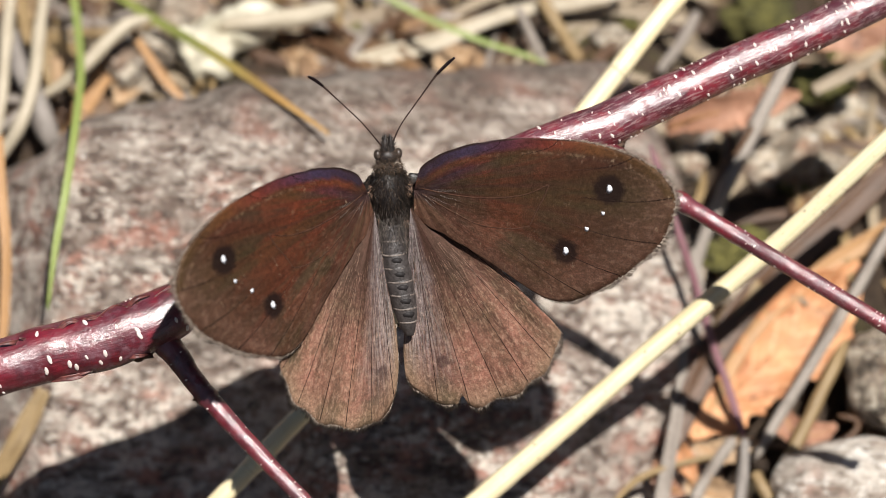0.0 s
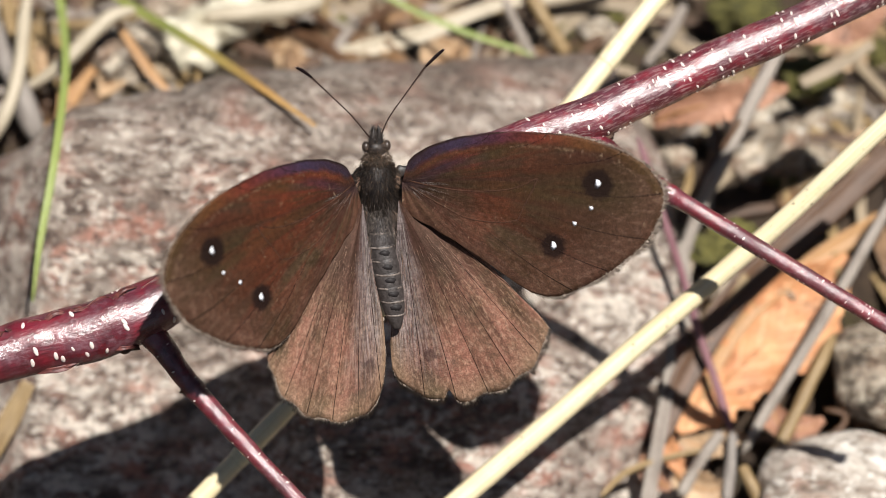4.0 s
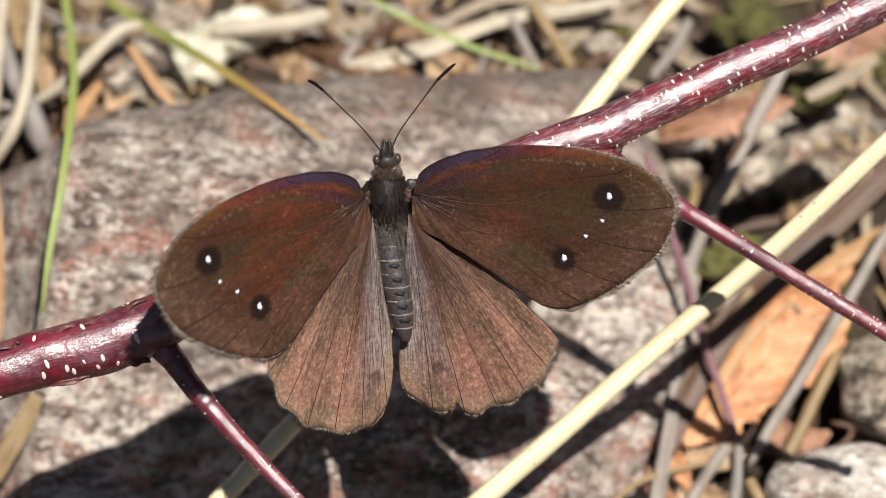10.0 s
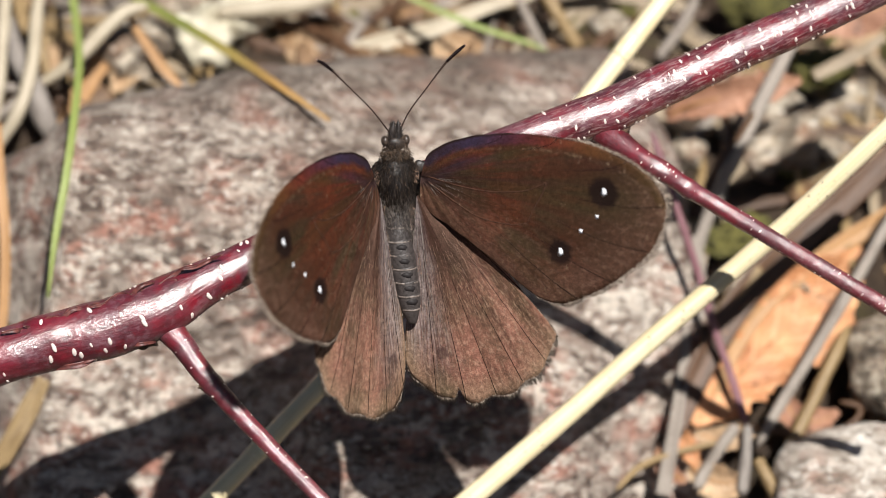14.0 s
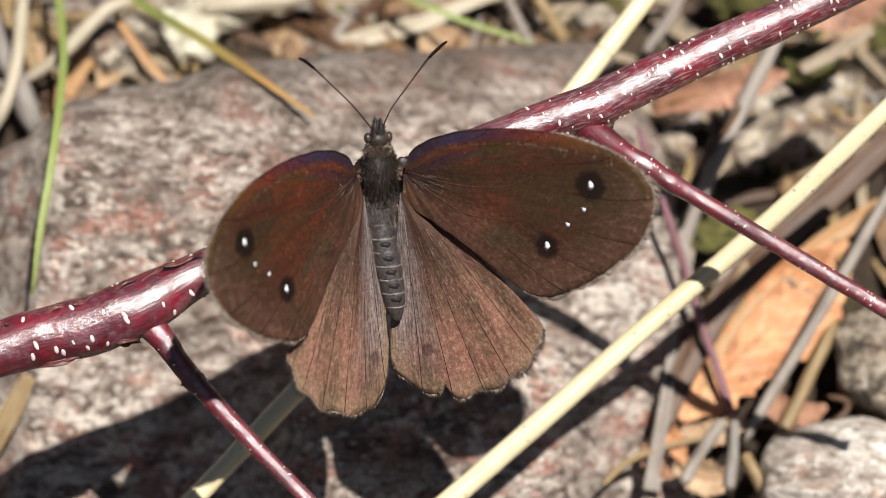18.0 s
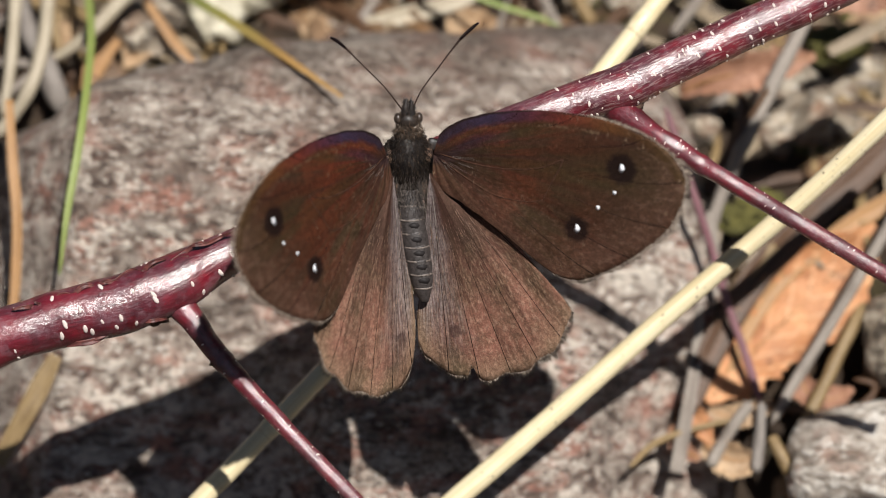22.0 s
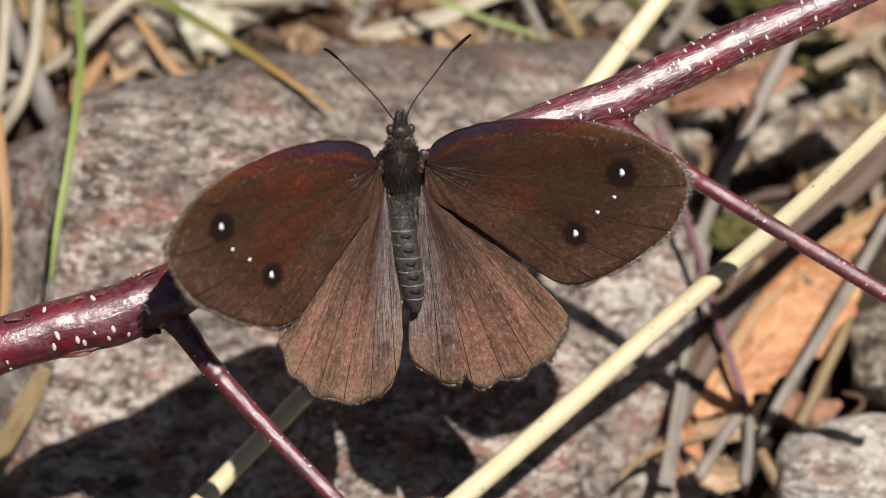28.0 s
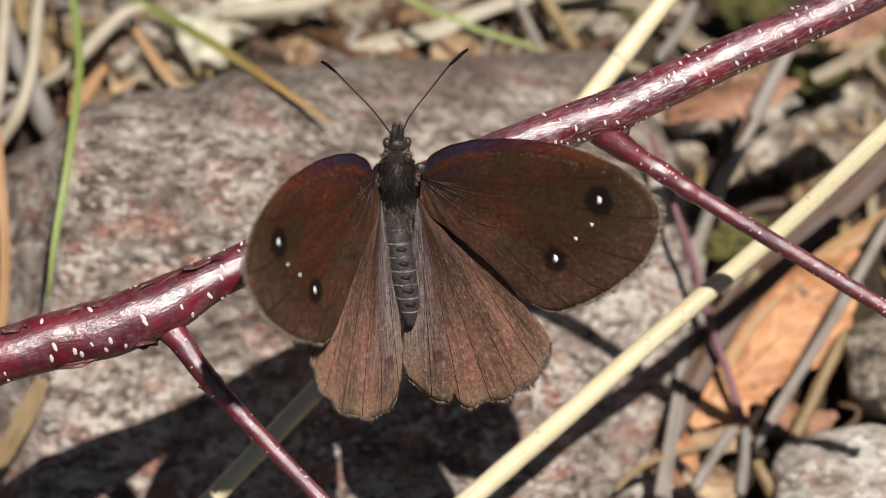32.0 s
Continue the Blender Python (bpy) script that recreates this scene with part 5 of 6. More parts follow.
def butterfly():
    top = empty("butterfly", "dark brown butterfly with white-pupilled black eyespots basking on a red branch", "butterfly")

    def body(name, bm, material, parent=None, label=""):
        bmesh.ops.transform(bm, matrix=BODY_LEAN, verts=bm.verts)
        return part(name, bm, material, parent or top, label)

    thorax = body("thorax", ellipsoid((-0.2, 1.2, -0.7), (1.95, 3.5, 1.9), 4, 0.12), FUR, label="blackish furry thorax")
    body("fur", hairs((-0.2, -0.6, -0.7), (2.0, 2.6, 1.7), 700, 1.3, (0, -1.4, 0.0), 5, 0.020), FUR_GREY, thorax, "grey-brown hair")
    body("fur", hairs((-0.2, 1.4, -0.7), (1.95, 3.4, 1.9), 3600, 0.75, (0, -1.0, 0.15), 6, 0.026), FUR, thorax, "short blackish hair")
    body("fur", hairs((-0.2, 1.4, -0.7), (1.95, 3.4, 1.9), 700, 0.85, (0, -0.9, 0.2), 16, 0.02), FUR_BROWN, thorax, "sparse brown hair")
    head = body("head", ellipsoid((-0.2, 5.5, -0.2), (1.15, 0.95, 1.0), 3, 0.1), FUR, label="small hairy head")
    body("fur", hairs((-0.2, 5.3, -0.2), (1.2, 1.2, 1.0), 520, 0.45, (0, -0.4, 0.2), 7, 0.022), FUR_BROWN, head, "short grey hair")
    for s in (-1, 1):
        body("eye", ellipsoid((-0.2 + 1.12 * s, 5.75, -0.1), (0.42, 0.60, 0.52), 3), EYE, head, "striped brown compound eye")
        body("palp", tube([(-0.2 + 0.35 * s, 6.1, 0.1, 0.42), (-0.2 + 0.34 * s, 6.9, 0.25, 0.36), (-0.2 + 0.28 * s, 7.5, 0.35, 0.2), (-0.2 + 0.25 * s, 8.0, 0.4, 0.03)], 14, 8, 0.3, 900), FUR, head, "dark hairy palp")
        body("fur", hairs((-0.2 + 0.34 * s, 6.8, 0.15), (0.35, 0.8, 0.35), 90, 0.55, (0, 0.9, 0), 9 + s, 0.04), FUR, head, "dark hair")
    for s in (-1, 1):
        body("tegula", ellipsoid((-0.2 + 1.55 * s, 2.7, -0.3), (0.3, 0.5, 0.3), 3, 0.4), FUR, thorax, "dark flap at the wing root")
        body("tegula", ellipsoid((-0.2 + 1.7 * s, 3.7, 0.1), (0.2, 0.24, 0.2), 3, 0.3), EYE, thorax, "small shiny shoulder knob")
        body("shoulder", ellipsoid((-0.2 + 1.6 * s, 1.9, -1.5), (1.0, 1.3, 0.5), 3, 0.3), FUR, thorax, "dark hairy shoulder")
        body("fur", hairs((-0.2 + 1.6 * s, 2.2, -1.0), (0.7, 1.3, 0.5), 240, 0.5, (0.4 * s, -0.8, 0.2), 60 + s, 0.022), FUR_BROWN, thorax, "brown shoulder hair")
        body("wing_base", ellipsoid((-0.2 + 1.8 * s, 0.8, -0.85), (0.95, 2.0, 0.5), 3, 0.3), FUR, thorax, "dark sclerite between the wing roots")
        body("tuft", hairs((-0.2 + 1.9 * s, 1.8, 0.0), (0.4, 0.6, 0.4), 70, 0.5, (0.5 * s, -0.6, 0.3), 15 + s, 0.018), TUFT, thorax, "tan hair tuft at the wing root")
        body("tuft", hairs((-0.2 + 1.7 * s, -1.6, 0.1), (0.4, 0.6, 0.4), 60, 0.6, (0.4 * s, -0.7, 0.3), 25 + s, 0.018), TUFT, thorax, "tan hair tuft behind the wing root")
    # added dark filler that hides the branch behind the wing-root gap
    body("shoulder", ellipsoid((2.6, 2.2, -1.9), (0.9, 0.9, 0.25), 3, 0.3), FUR, thorax, "dark filler closing a gap at the wing root")
    body("collar", hairs((-0.2, 4.3, -0.3), (1.5, 0.9, 1.25), 620, 0.6, (0, -0.6, 0.1), 31, 0.024), FUR_BROWN, thorax, "brown hairy collar")
    feelers = {-1: [(-0.75, 6.6, 0.3, 0.10), (-2.9, 9.5, 0.6, 0.075), (-5.3, 12.1, 0.8, 0.08), (-6.8, 13.7, 0.9, 0.13), (-7.7, 14.5, 1.0, 0.19), (-8.4, 14.9, 1.0, 0.10)],
               1: [(0.15, 6.6, 0.3, 0.10), (1.2, 8.8, 0.5, 0.075), (3.3, 11.6, 0.8, 0.08), (5.3, 14.1, 0.9, 0.13), (6.5, 15.2, 1.0, 0.19), (7.3, 15.8, 1.0, 0.10)]}
    for s in (-1, 1):
        shaft = tube([(x, y, z, r) for x, y, z, r in feelers[s]], 60, 8, bumps=[(k / 26, 0.08, 0.008) for k in range(2, 22)])
        antenna = body("antenna", shaft, ANTENNA, label="thin ringed antenna with a dark club")
        a, b = feelers[s][3], feelers[s][5]
        body("club", tube([(p[0], p[1], p[2] + 0.01, r) for p, r in ((a, 0.14), (feelers[s][4], 0.19), (b, 0.11))], 14, 8), SPOT, antenna, "blackish club")
        body("tip", ellipsoid(tuple(b[:3]), (0.13, 0.13, 0.12), 2), TUFT, antenna, "pale orange tip")
    # abdomen of seven rings, each a little proud of the next
    spine = [(-0.3, -2.0, -0.5), (-0.15, -5.0, -0.2), (0.35, -8.5, 0.3), (0.85, -12.0, 0.6), (1.15, -14.7, 0.6)]
    width = [1.4, 1.5, 1.4, 1.1, 0.2]
    line = spline([(*p, w) for p, w in zip(spine, width)], 61)
    abdomen = None
    for n in range(8):
        seg = [tuple(line[min(60, i)]) for i in range(n * 7, n * 7 + 9)]
        seg = [(x, y, z, r * (1.0 + 0.025 * math.sin(math.pi * i / 8) - 0.012 * i / 8)) for i, (x, y, z, r) in enumerate(seg)]
        if abdomen is None:
            abdomen = body("abdomen", tube(seg, 10, 20, 0.05, 700), SEGMENT, label="slim grey segmented abdomen")
        else:
            body("segment", tube(seg, 10, 20, 0.05, 700), SEGMENT, abdomen)
            x, y, z, r = seg[0]
            body("pale_edge", tube([(x, y + 0.05, z + 0.02, r * 1.0), (x, y - 0.06, z + 0.02, r * 1.03), (x, y - 0.17, z + 0.02, r * 1.0)], 5, 20, 0.06, 1500), FUR_GREY, abdomen, "pale edge of a body ring")
        if 2 <= n <= 6:
            x, y, z, r = seg[3]
            body("dark_mark", ellipsoid((x + 0.1, y, z + r * 0.6), (0.74, 0.5, 0.5 * r), 3, 0.15), SEGMENT_DARK, abdomen, "dark mark on the back")
    body("fur", hairs((-0.2, -3.2, -0.4), (1.7, 3.2, 1.5), 1500, 0.9, (0, -1.2, 0), 12, 0.022), FUR_GREY, abdomen, "thin grey hair")
    # legs down to the branch
    for hip, knee, foot in (((-1.0, 2.6, -2.0), (-3.4, 1.6, -2.2), (-4.4, -1.7, -3.7)), ((0.8, 2.4, -2.0), (3.2, 3.4, -2.2), (4.0, 1.9, -4.0)),
                            ((-1.0, 0.2, -2.2), (-2.4, -1.0, -2.4), (-2.2, -0.9, -3.6)), ((0.8, 0.2, -2.2), (2.4, 0.0, -2.4), (2.0, 1.0, -3.9))):
        part("leg", tube([(*hip, 0.28), (*knee, 0.2), (*[(a + b) / 2 for a, b in zip(knee, foot)], 0.16), (*foot, 0.12)], 24, 7), ANTENNA, top, "thin brown leg")
    wings = {}
    for s in (-1, 1):
        f = Wing(FORE, s, 8, False)
        fore = wings["fore", s] = part("forewing", f.sheet(), FOREWING if s > 0 else FOREWING_RED_SHEEN, top, "dark brown forewing with two eyespots and purple sheen painted along its front edge" if s > 0 else "brown forewing with two eyespots and red and purple sheen painted on")
        for track in (((0.74, 0.37), (0.99, 0.36), 0.01), ((0.70, 0.46), (0.99, 0.45), 0.01), ((0.66, 0.55), (0.99, 0.54), 0.01), ((0.64, 0.635), (0.99, 0.63), 0.01),
                      ((0.60, 0.72), (0.99, 0.725), 0.01), ((0.56, 0.80), (0.99, 0.82), 0.012), ((0.48, 0.88), (0.99, 0.905), 0.012)):
            part("vein", f.line(track, 0.02, 0.055), VEIN_DARK, fore)
        for track in (((0.8, 1.3), (4.3, 1.2), (8.2, 1.5), (12.4, 2.6), (15.1, 4.3)),
                      ((1.0, 0.7), (4.2, -0.6), (7.9, -1.7), (11.6, -1.5), (13.5, -0.8)),
                      ((15.1, 4.3), (14.8, 3.0), (14.1, 1.1), (13.5, -0.8))):
            part("vein", f.trace(track, 0.09, 0.06), VEIN_RED, fore, "pale vein")
        part("hair", f.strands(16, (0.04, 0.12), (0.6, 1.0), (0.04, 0.10), 43, 0.012), FUR_GREY, fore, "short grey root hair")
        part("fringe", f.fringe(0.46, 0.985, 900, 3), FRINGE, fore, "pale hairy fringe")
        for x, y, r in ((21.87, 4.93, 1.2), (17.79, -3.07, 1.0)):
            ring = part("eyespot", f.patch(x, y, r * 1.1, r * 0.95, 3, -0.02), SPOT, fore, "black eyespot")
            part("pupil", f.patch(x, y, 0.34, 0.46, 5, 0.03), PUPIL, fore, "white pupil of the eyespot")
        for x, y, r in ((21.5, 2.1, 0.2), (19.9, 0.0, 0.22)):
            part("white_dot", f.patch(x, y, r, r * 1.3, 7, 0.03), PUPIL, fore, "tiny white dot")
        h = Wing(HIND if s > 0 else HIND_L, s, 7, True)
        hind = wings["hind", s] = part("hindwing", h.sheet(), HINDWING, top, "reddish brown hindwing with a scalloped edge")
        for track in (((0.30, 0.17), (0.99, 0.17)), ((0.36, 0.30), (0.99, 0.30)), ((0.42, 0.42), (0.99, 0.425)), ((0.42, 0.53), (0.99, 0.54)), ((0.42, 0.64), (0.99, 0.65)),
                      ((0.36, 0.75), (0.99, 0.76)), ((0.25, 0.86), (0.99, 0.87))):
            part("vein", h.line(track, 0.02, 0.045), VEIN_DARK, hind)
        part("vein", h.line(((0.12, 0.84), (0.62, 0.80), 0.03), 0.05, 0.04), FUR_GREY, hind, "pale grey vein")
        part("hair", h.strands(220, (0.15, 0.75), (0.86, 1.0), (0.02, 0.05), 41, 0.012), FUR_GREY, hind, "silky grey hair")
        part("hair", h.strands(90, (0.20, 0.60), (0.4, 0.95), (0.03, 0.10), 42, 0.010), TUFT, hind, "sparse tan hair")
        part("fringe", h.fringe(0.30, 0.985, 900, 4, 1.25), FRINGE, hind, "pale hairy fringe")
        part("dark_spot", h.patch(5.4, -16.6, 0.3, 0.35, 9, -0.02), SPOT, hind, "faint dark spot")
    return top, wings


insect, wings = butterfly()


def motions():
    walk(insect, [
        (0.0, pose(-0.00013, 0.00332, 0.03473, 41.91, -3.07, 3.42)),
        (0.5, pose(-0.00012, 0.00330, 0.03471, 41.92, -2.92, 3.25)),
        (1.0, pose(-0.00012, 0.00334, 0.03475, 41.92, -2.94, 3.28)),
        (1.5, pose(-0.00012, 0.00333, 0.03474, 41.92, -2.95, 3.28)),
        (2.0, pose(-0.00015, 0.00327, 0.03469, 41.91, -3.10, 3.45)),
        (2.5, pose(-0.00014, 0.00327, 0.03468, 41.91, -3.11, 3.46)),
        (3.0, pose(-0.00012, 0.00330, 0.03471, 41.92, -2.94, 3.27)),
        (3.5, pose(-0.00015, 0.00326, 0.03467, 41.92, -2.94, 3.27)),
        (5.5, pose(-0.00013, 0.00325, 0.03466, 41.93, -2.76, 3.07)),
        (6.0, pose(-0.00014, 0.00322, 0.03464, 41.93, -2.75, 3.06)),
        (6.5, pose(-0.00018, 0.00321, 0.03463, 41.94, -2.58, 2.86)),
        (7.0, pose(-0.00010, 0.00325, 0.03467, 41.94, -2.40, 2.67)),
        (7.5, pose(-0.00018, 0.00323, 0.03465, 41.93, -2.63, 2.92)),
        (8.0, pose(-0.00013, 0.00326, 0.03467, 41.94, -2.46, 2.73)),
        (8.5, pose(-0.00020, 0.00325, 0.03467, 41.93, -2.68, 2.98)),
        (9.0, pose(-0.00014, 0.00324, 0.03466, 41.94, -2.51, 2.79)),
        (9.5, pose(-0.00016, 0.00323, 0.03464, 41.93, -2.68, 2.98)),
        (10.0, pose(-0.00013, 0.00324, 0.03466, 41.94, -2.56, 2.85)),
        (10.5, pose(-0.00019, 0.00323, 0.03464, 41.93, -2.75, 3.06)),
        (11.0, pose(0.00001, 0.00346, 0.03485, 41.92, -2.80, 3.12)),
        (11.5, pose(-0.00001, 0.00337, 0.03477, 41.94, -2.44, 2.71)),
        (12.0, pose(0.00001, 0.00329, 0.03470, 41.95, -2.21, 2.45)),
        (12.5, pose(-0.00002, 0.00327, 0.03468, 41.95, -2.23, 2.48)),
        (13.0, pose(0.00000, 0.00326, 0.03468, 41.96, -2.05, 2.28)),
        (13.5, pose(0.00002, 0.00326, 0.03467, 41.96, -2.05, 2.27)),
        (14.0, pose(-0.00004, 0.00327, 0.03468, 41.96, -2.02, 2.24)),
        (14.5, pose(-0.00003, 0.00320, 0.03462, 41.96, -2.01, 2.24)),
        (16.5, pose(-0.00001, 0.00316, 0.03459, 41.96, -1.93, 2.15)),
        (17.0, pose(-0.00003, 0.00314, 0.03457, 41.96, -2.08, 2.31)),
        (17.5, pose(-0.00001, 0.00323, 0.03465, 41.96, -2.10, 2.33)),
        (18.0, pose(0.00002, 0.00319, 0.03461, 41.95, -2.24, 2.49)),
        (18.5, pose(-0.00000, 0.00324, 0.03465, 41.96, -2.07, 2.31)),
        (19.0, pose(0.00001, 0.00318, 0.03460, 41.95, -2.24, 2.49)),
        (19.5, pose(0.00001, 0.00315, 0.03457, 41.96, -2.11, 2.35)),
        (20.0, pose(0.00003, 0.00316, 0.03458, 41.96, -2.10, 2.33)),
        (20.5, pose(-0.00003, 0.00314, 0.03457, 41.96, -2.12, 2.36)),
        (21.0, pose(-0.00004, 0.00311, 0.03454, 41.96, -2.12, 2.35)),
        (21.5, pose(-0.00001, 0.00316, 0.03458, 41.97, -1.80, 2.00)),
        (22.0, pose(0.00000, 0.00314, 0.03457, 41.97, -1.84, 2.05)),
        (22.5, pose(-0.00005, 0.00314, 0.03457, 41.96, -1.97, 2.19)),
        (23.0, pose(-0.00007, 0.00315, 0.03457, 41.96, -2.02, 2.24)),
        (23.5, pose(-0.00000, 0.00314, 0.03457, 41.95, -2.18, 2.42)),
        (24.0, pose(-0.00007, 0.00315, 0.03458, 41.96, -2.05, 2.28)),
        (24.5, pose(-0.00006, 0.00310, 0.03453, 41.97, -1.84, 2.04)),
        (25.0, pose(-0.00007, 0.00313, 0.03456, 41.97, -1.88, 2.09)),
        (25.5, pose(-0.00005, 0.00311, 0.03454, 41.97, -1.85, 2.05)),
        (27.5, pose(-0.00010, 0.00319, 0.03461, 41.96, -1.94, 2.15)),
        (28.0, pose(-0.00003, 0.00322, 0.03464, 41.97, -1.76, 1.95)),
        (28.5, pose(-0.00009, 0.00317, 0.03459, 41.97, -1.76, 1.96)),
        (29.0, pose(-0.00010, 0.00319, 0.03461, 41.97, -1.76, 1.96)),
        (29.5, pose(-0.00004, 0.00312, 0.03455, 41.98, -1.56, 1.73)),
        (30.0, pose(-0.00003, 0.00311, 0.03454, 41.98, -1.56, 1.73)),
        (30.5, pose(-0.00007, 0.00311, 0.03454, 41.97, -1.73, 1.92)),
        (31.0, pose(-0.00008, 0.00311, 0.03454, 41.98, -1.37, 1.52)),
        (31.5, pose(-0.00004, 0.00309, 0.03452, 41.98, -1.60, 1.78)),
        (32.0, pose(-0.00004, 0.00312, 0.03455, 41.98, -1.37, 1.52)),
    ])
    walk(wings["fore", -1], [
        (0.0, pose(-0.0024, 0.0008, 0.0010, 29.40, 37.37, 33.66)),
        (0.5, pose(-0.0024, 0.0008, 0.0010, 29.97, 38.43, 34.42)),
        (1.0, pose(-0.0024, 0.0008, 0.0010, 28.53, 35.66, 32.48)),
        (1.5, pose(-0.0024, 0.0008, 0.0010, 29.11, 36.82, 33.27)),
        (2.0, pose(-0.0024, 0.0008, 0.0010, 29.68, 37.90, 34.04)),
        (2.5, pose(-0.0024, 0.0008, 0.0010, 29.68, 37.89, 34.03)),
        (3.0, pose(-0.0024, 0.0008, 0.0010, 29.77, 38.06, 34.15)),
        (3.5, pose(-0.0024, 0.0008, 0.0010, 29.60, 37.76, 33.93)),
        (5.5, pose(-0.0024, 0.0008, 0.0010, 29.53, 37.61, 33.83)),
        (6.0, pose(-0.0024, 0.0008, 0.0010, 29.32, 37.22, 33.55)),
        (6.5, pose(-0.0024, 0.0008, 0.0010, 29.61, 37.77, 33.95)),
        (7.0, pose(-0.0024, 0.0008, 0.0010, 29.72, 37.97, 34.09)),
        (7.5, pose(-0.0024, 0.0008, 0.0010, 27.66, 33.78, 31.26)),
        (8.0, pose(-0.0024, 0.0008, 0.0010, 27.59, 33.64, 31.17)),
        (8.5, pose(-0.0024, 0.0008, 0.0010, 25.45, 28.20, 28.01)),
        (9.0, pose(-0.0024, 0.0008, 0.0010, 26.23, 30.33, 29.19)),
        (9.5, pose(-0.0024, 0.0008, 0.0010, 26.61, 31.31, 29.76)),
        (10.0, pose(-0.0024, 0.0008, 0.0010, 26.92, 32.06, 30.20)),
        (10.5, pose(-0.0024, 0.0008, 0.0010, 27.06, 32.41, 30.41)),
        (11.0, pose(-0.0024, 0.0008, 0.0010, 31.93, 41.68, 36.97)),
        (11.1, pose(-0.0024, 0.0008, 0.0010, 31.56, 41.11, 36.50)),
        (11.3, pose(-0.0024, 0.0008, 0.0010, 37.38, 48.51, 43.65)),
        (11.4, pose(-0.0024, 0.0008, 0.0010, 42.61, 53.10, 49.73)),
        (11.5, pose(-0.0024, 0.0008, 0.0010, 52.07, 58.59, 60.31)),
        (12.0, pose(-0.0024, 0.0008, 0.0010, 55.67, 60.06, 64.26)),
        (12.5, pose(-0.0024, 0.0008, 0.0010, 55.19, 59.88, 63.73)),
        (13.0, pose(-0.0024, 0.0008, 0.0010, 53.78, 59.32, 62.19)),
        (13.5, pose(-0.0024, 0.0008, 0.0010, 51.41, 58.29, 59.59)),
        (14.0, pose(-0.0024, 0.0008, 0.0010, 42.10, 52.72, 49.15)),
        (14.5, pose(-0.0024, 0.0008, 0.0010, 41.23, 52.03, 48.15)),
        (16.5, pose(-0.0024, 0.0008, 0.0010, 36.05, 47.08, 42.06)),
        (17.0, pose(-0.0024, 0.0008, 0.0010, 35.95, 46.97, 41.94)),
        (17.3, pose(-0.0024, 0.0008, 0.0010, 34.54, 45.29, 40.23)),
        (17.5, pose(-0.0024, 0.0008, 0.0010, 29.31, 37.19, 33.53)),
        (17.8, pose(-0.0024, 0.0008, 0.0010, 32.69, 42.80, 37.92)),
        (18.0, pose(-0.0024, 0.0008, 0.0010, 36.45, 47.52, 42.54)),
        (18.2, pose(-0.0024, 0.0008, 0.0010, 38.17, 49.30, 44.58)),
        (18.5, pose(-0.0024, 0.0008, 0.0010, 41.17, 51.98, 48.08)),
        (19.0, pose(-0.0024, 0.0008, 0.0010, 41.43, 52.19, 48.38)),
        (19.5, pose(-0.0024, 0.0008, 0.0010, 41.08, 51.91, 47.98)),
        (20.0, pose(-0.0024, 0.0008, 0.0010, 40.61, 51.52, 47.44)),
        (20.5, pose(-0.0024, 0.0008, 0.0010, 40.30, 51.26, 47.08)),
        (21.0, pose(-0.0024, 0.0008, 0.0010, 40.35, 51.29, 47.13)),
        (21.5, pose(-0.0024, 0.0008, 0.0010, 38.62, 49.74, 45.12)),
        (22.0, pose(-0.0024, 0.0008, 0.0010, 36.28, 47.34, 42.34)),
        (22.5, pose(-0.0024, 0.0008, 0.0010, 34.15, 44.79, 39.74)),
        (23.0, pose(-0.0024, 0.0008, 0.0010, 33.82, 44.35, 39.33)),
        (23.5, pose(-0.0024, 0.0008, 0.0010, 31.48, 40.98, 36.39)),
        (24.0, pose(-0.0024, 0.0008, 0.0010, 31.36, 40.79, 36.24)),
        (24.5, pose(-0.0024, 0.0008, 0.0010, 30.72, 39.74, 35.41)),
        (25.0, pose(-0.0024, 0.0008, 0.0010, 30.46, 39.28, 35.06)),
        (25.5, pose(-0.0024, 0.0008, 0.0010, 30.54, 39.43, 35.17)),
        (27.5, pose(-0.0024, 0.0008, 0.0010, 33.98, 44.57, 39.54)),
        (28.0, pose(-0.0024, 0.0008, 0.0010, 27.19, 32.70, 30.59)),
        (28.2, pose(-0.0024, 0.0008, 0.0010, 30.53, 39.40, 35.15)),
        (28.5, pose(-0.0024, 0.0008, 0.0010, 39.57, 50.61, 46.22)),
        (28.8, pose(-0.0024, 0.0008, 0.0010, 30.53, 39.40, 35.15)),
        (29.0, pose(-0.0024, 0.0008, 0.0010, 28.84, 36.28, 32.90)),
        (29.2, pose(-0.0024, 0.0008, 0.0010, 31.56, 41.11, 36.50)),
        (29.5, pose(-0.0024, 0.0008, 0.0010, 39.19, 50.27, 45.78)),
        (30.0, pose(-0.0024, 0.0008, 0.0010, 41.67, 52.38, 48.66)),
        (30.5, pose(-0.0024, 0.0008, 0.0010, 41.63, 52.35, 48.62)),
        (31.0, pose(-0.0024, 0.0008, 0.0010, 41.25, 52.05, 48.18)),
        (31.5, pose(-0.0024, 0.0008, 0.0010, 40.59, 51.50, 47.41)),
        (32.0, pose(-0.0024, 0.0008, 0.0010, 40.53, 51.45, 47.35)),
    ])
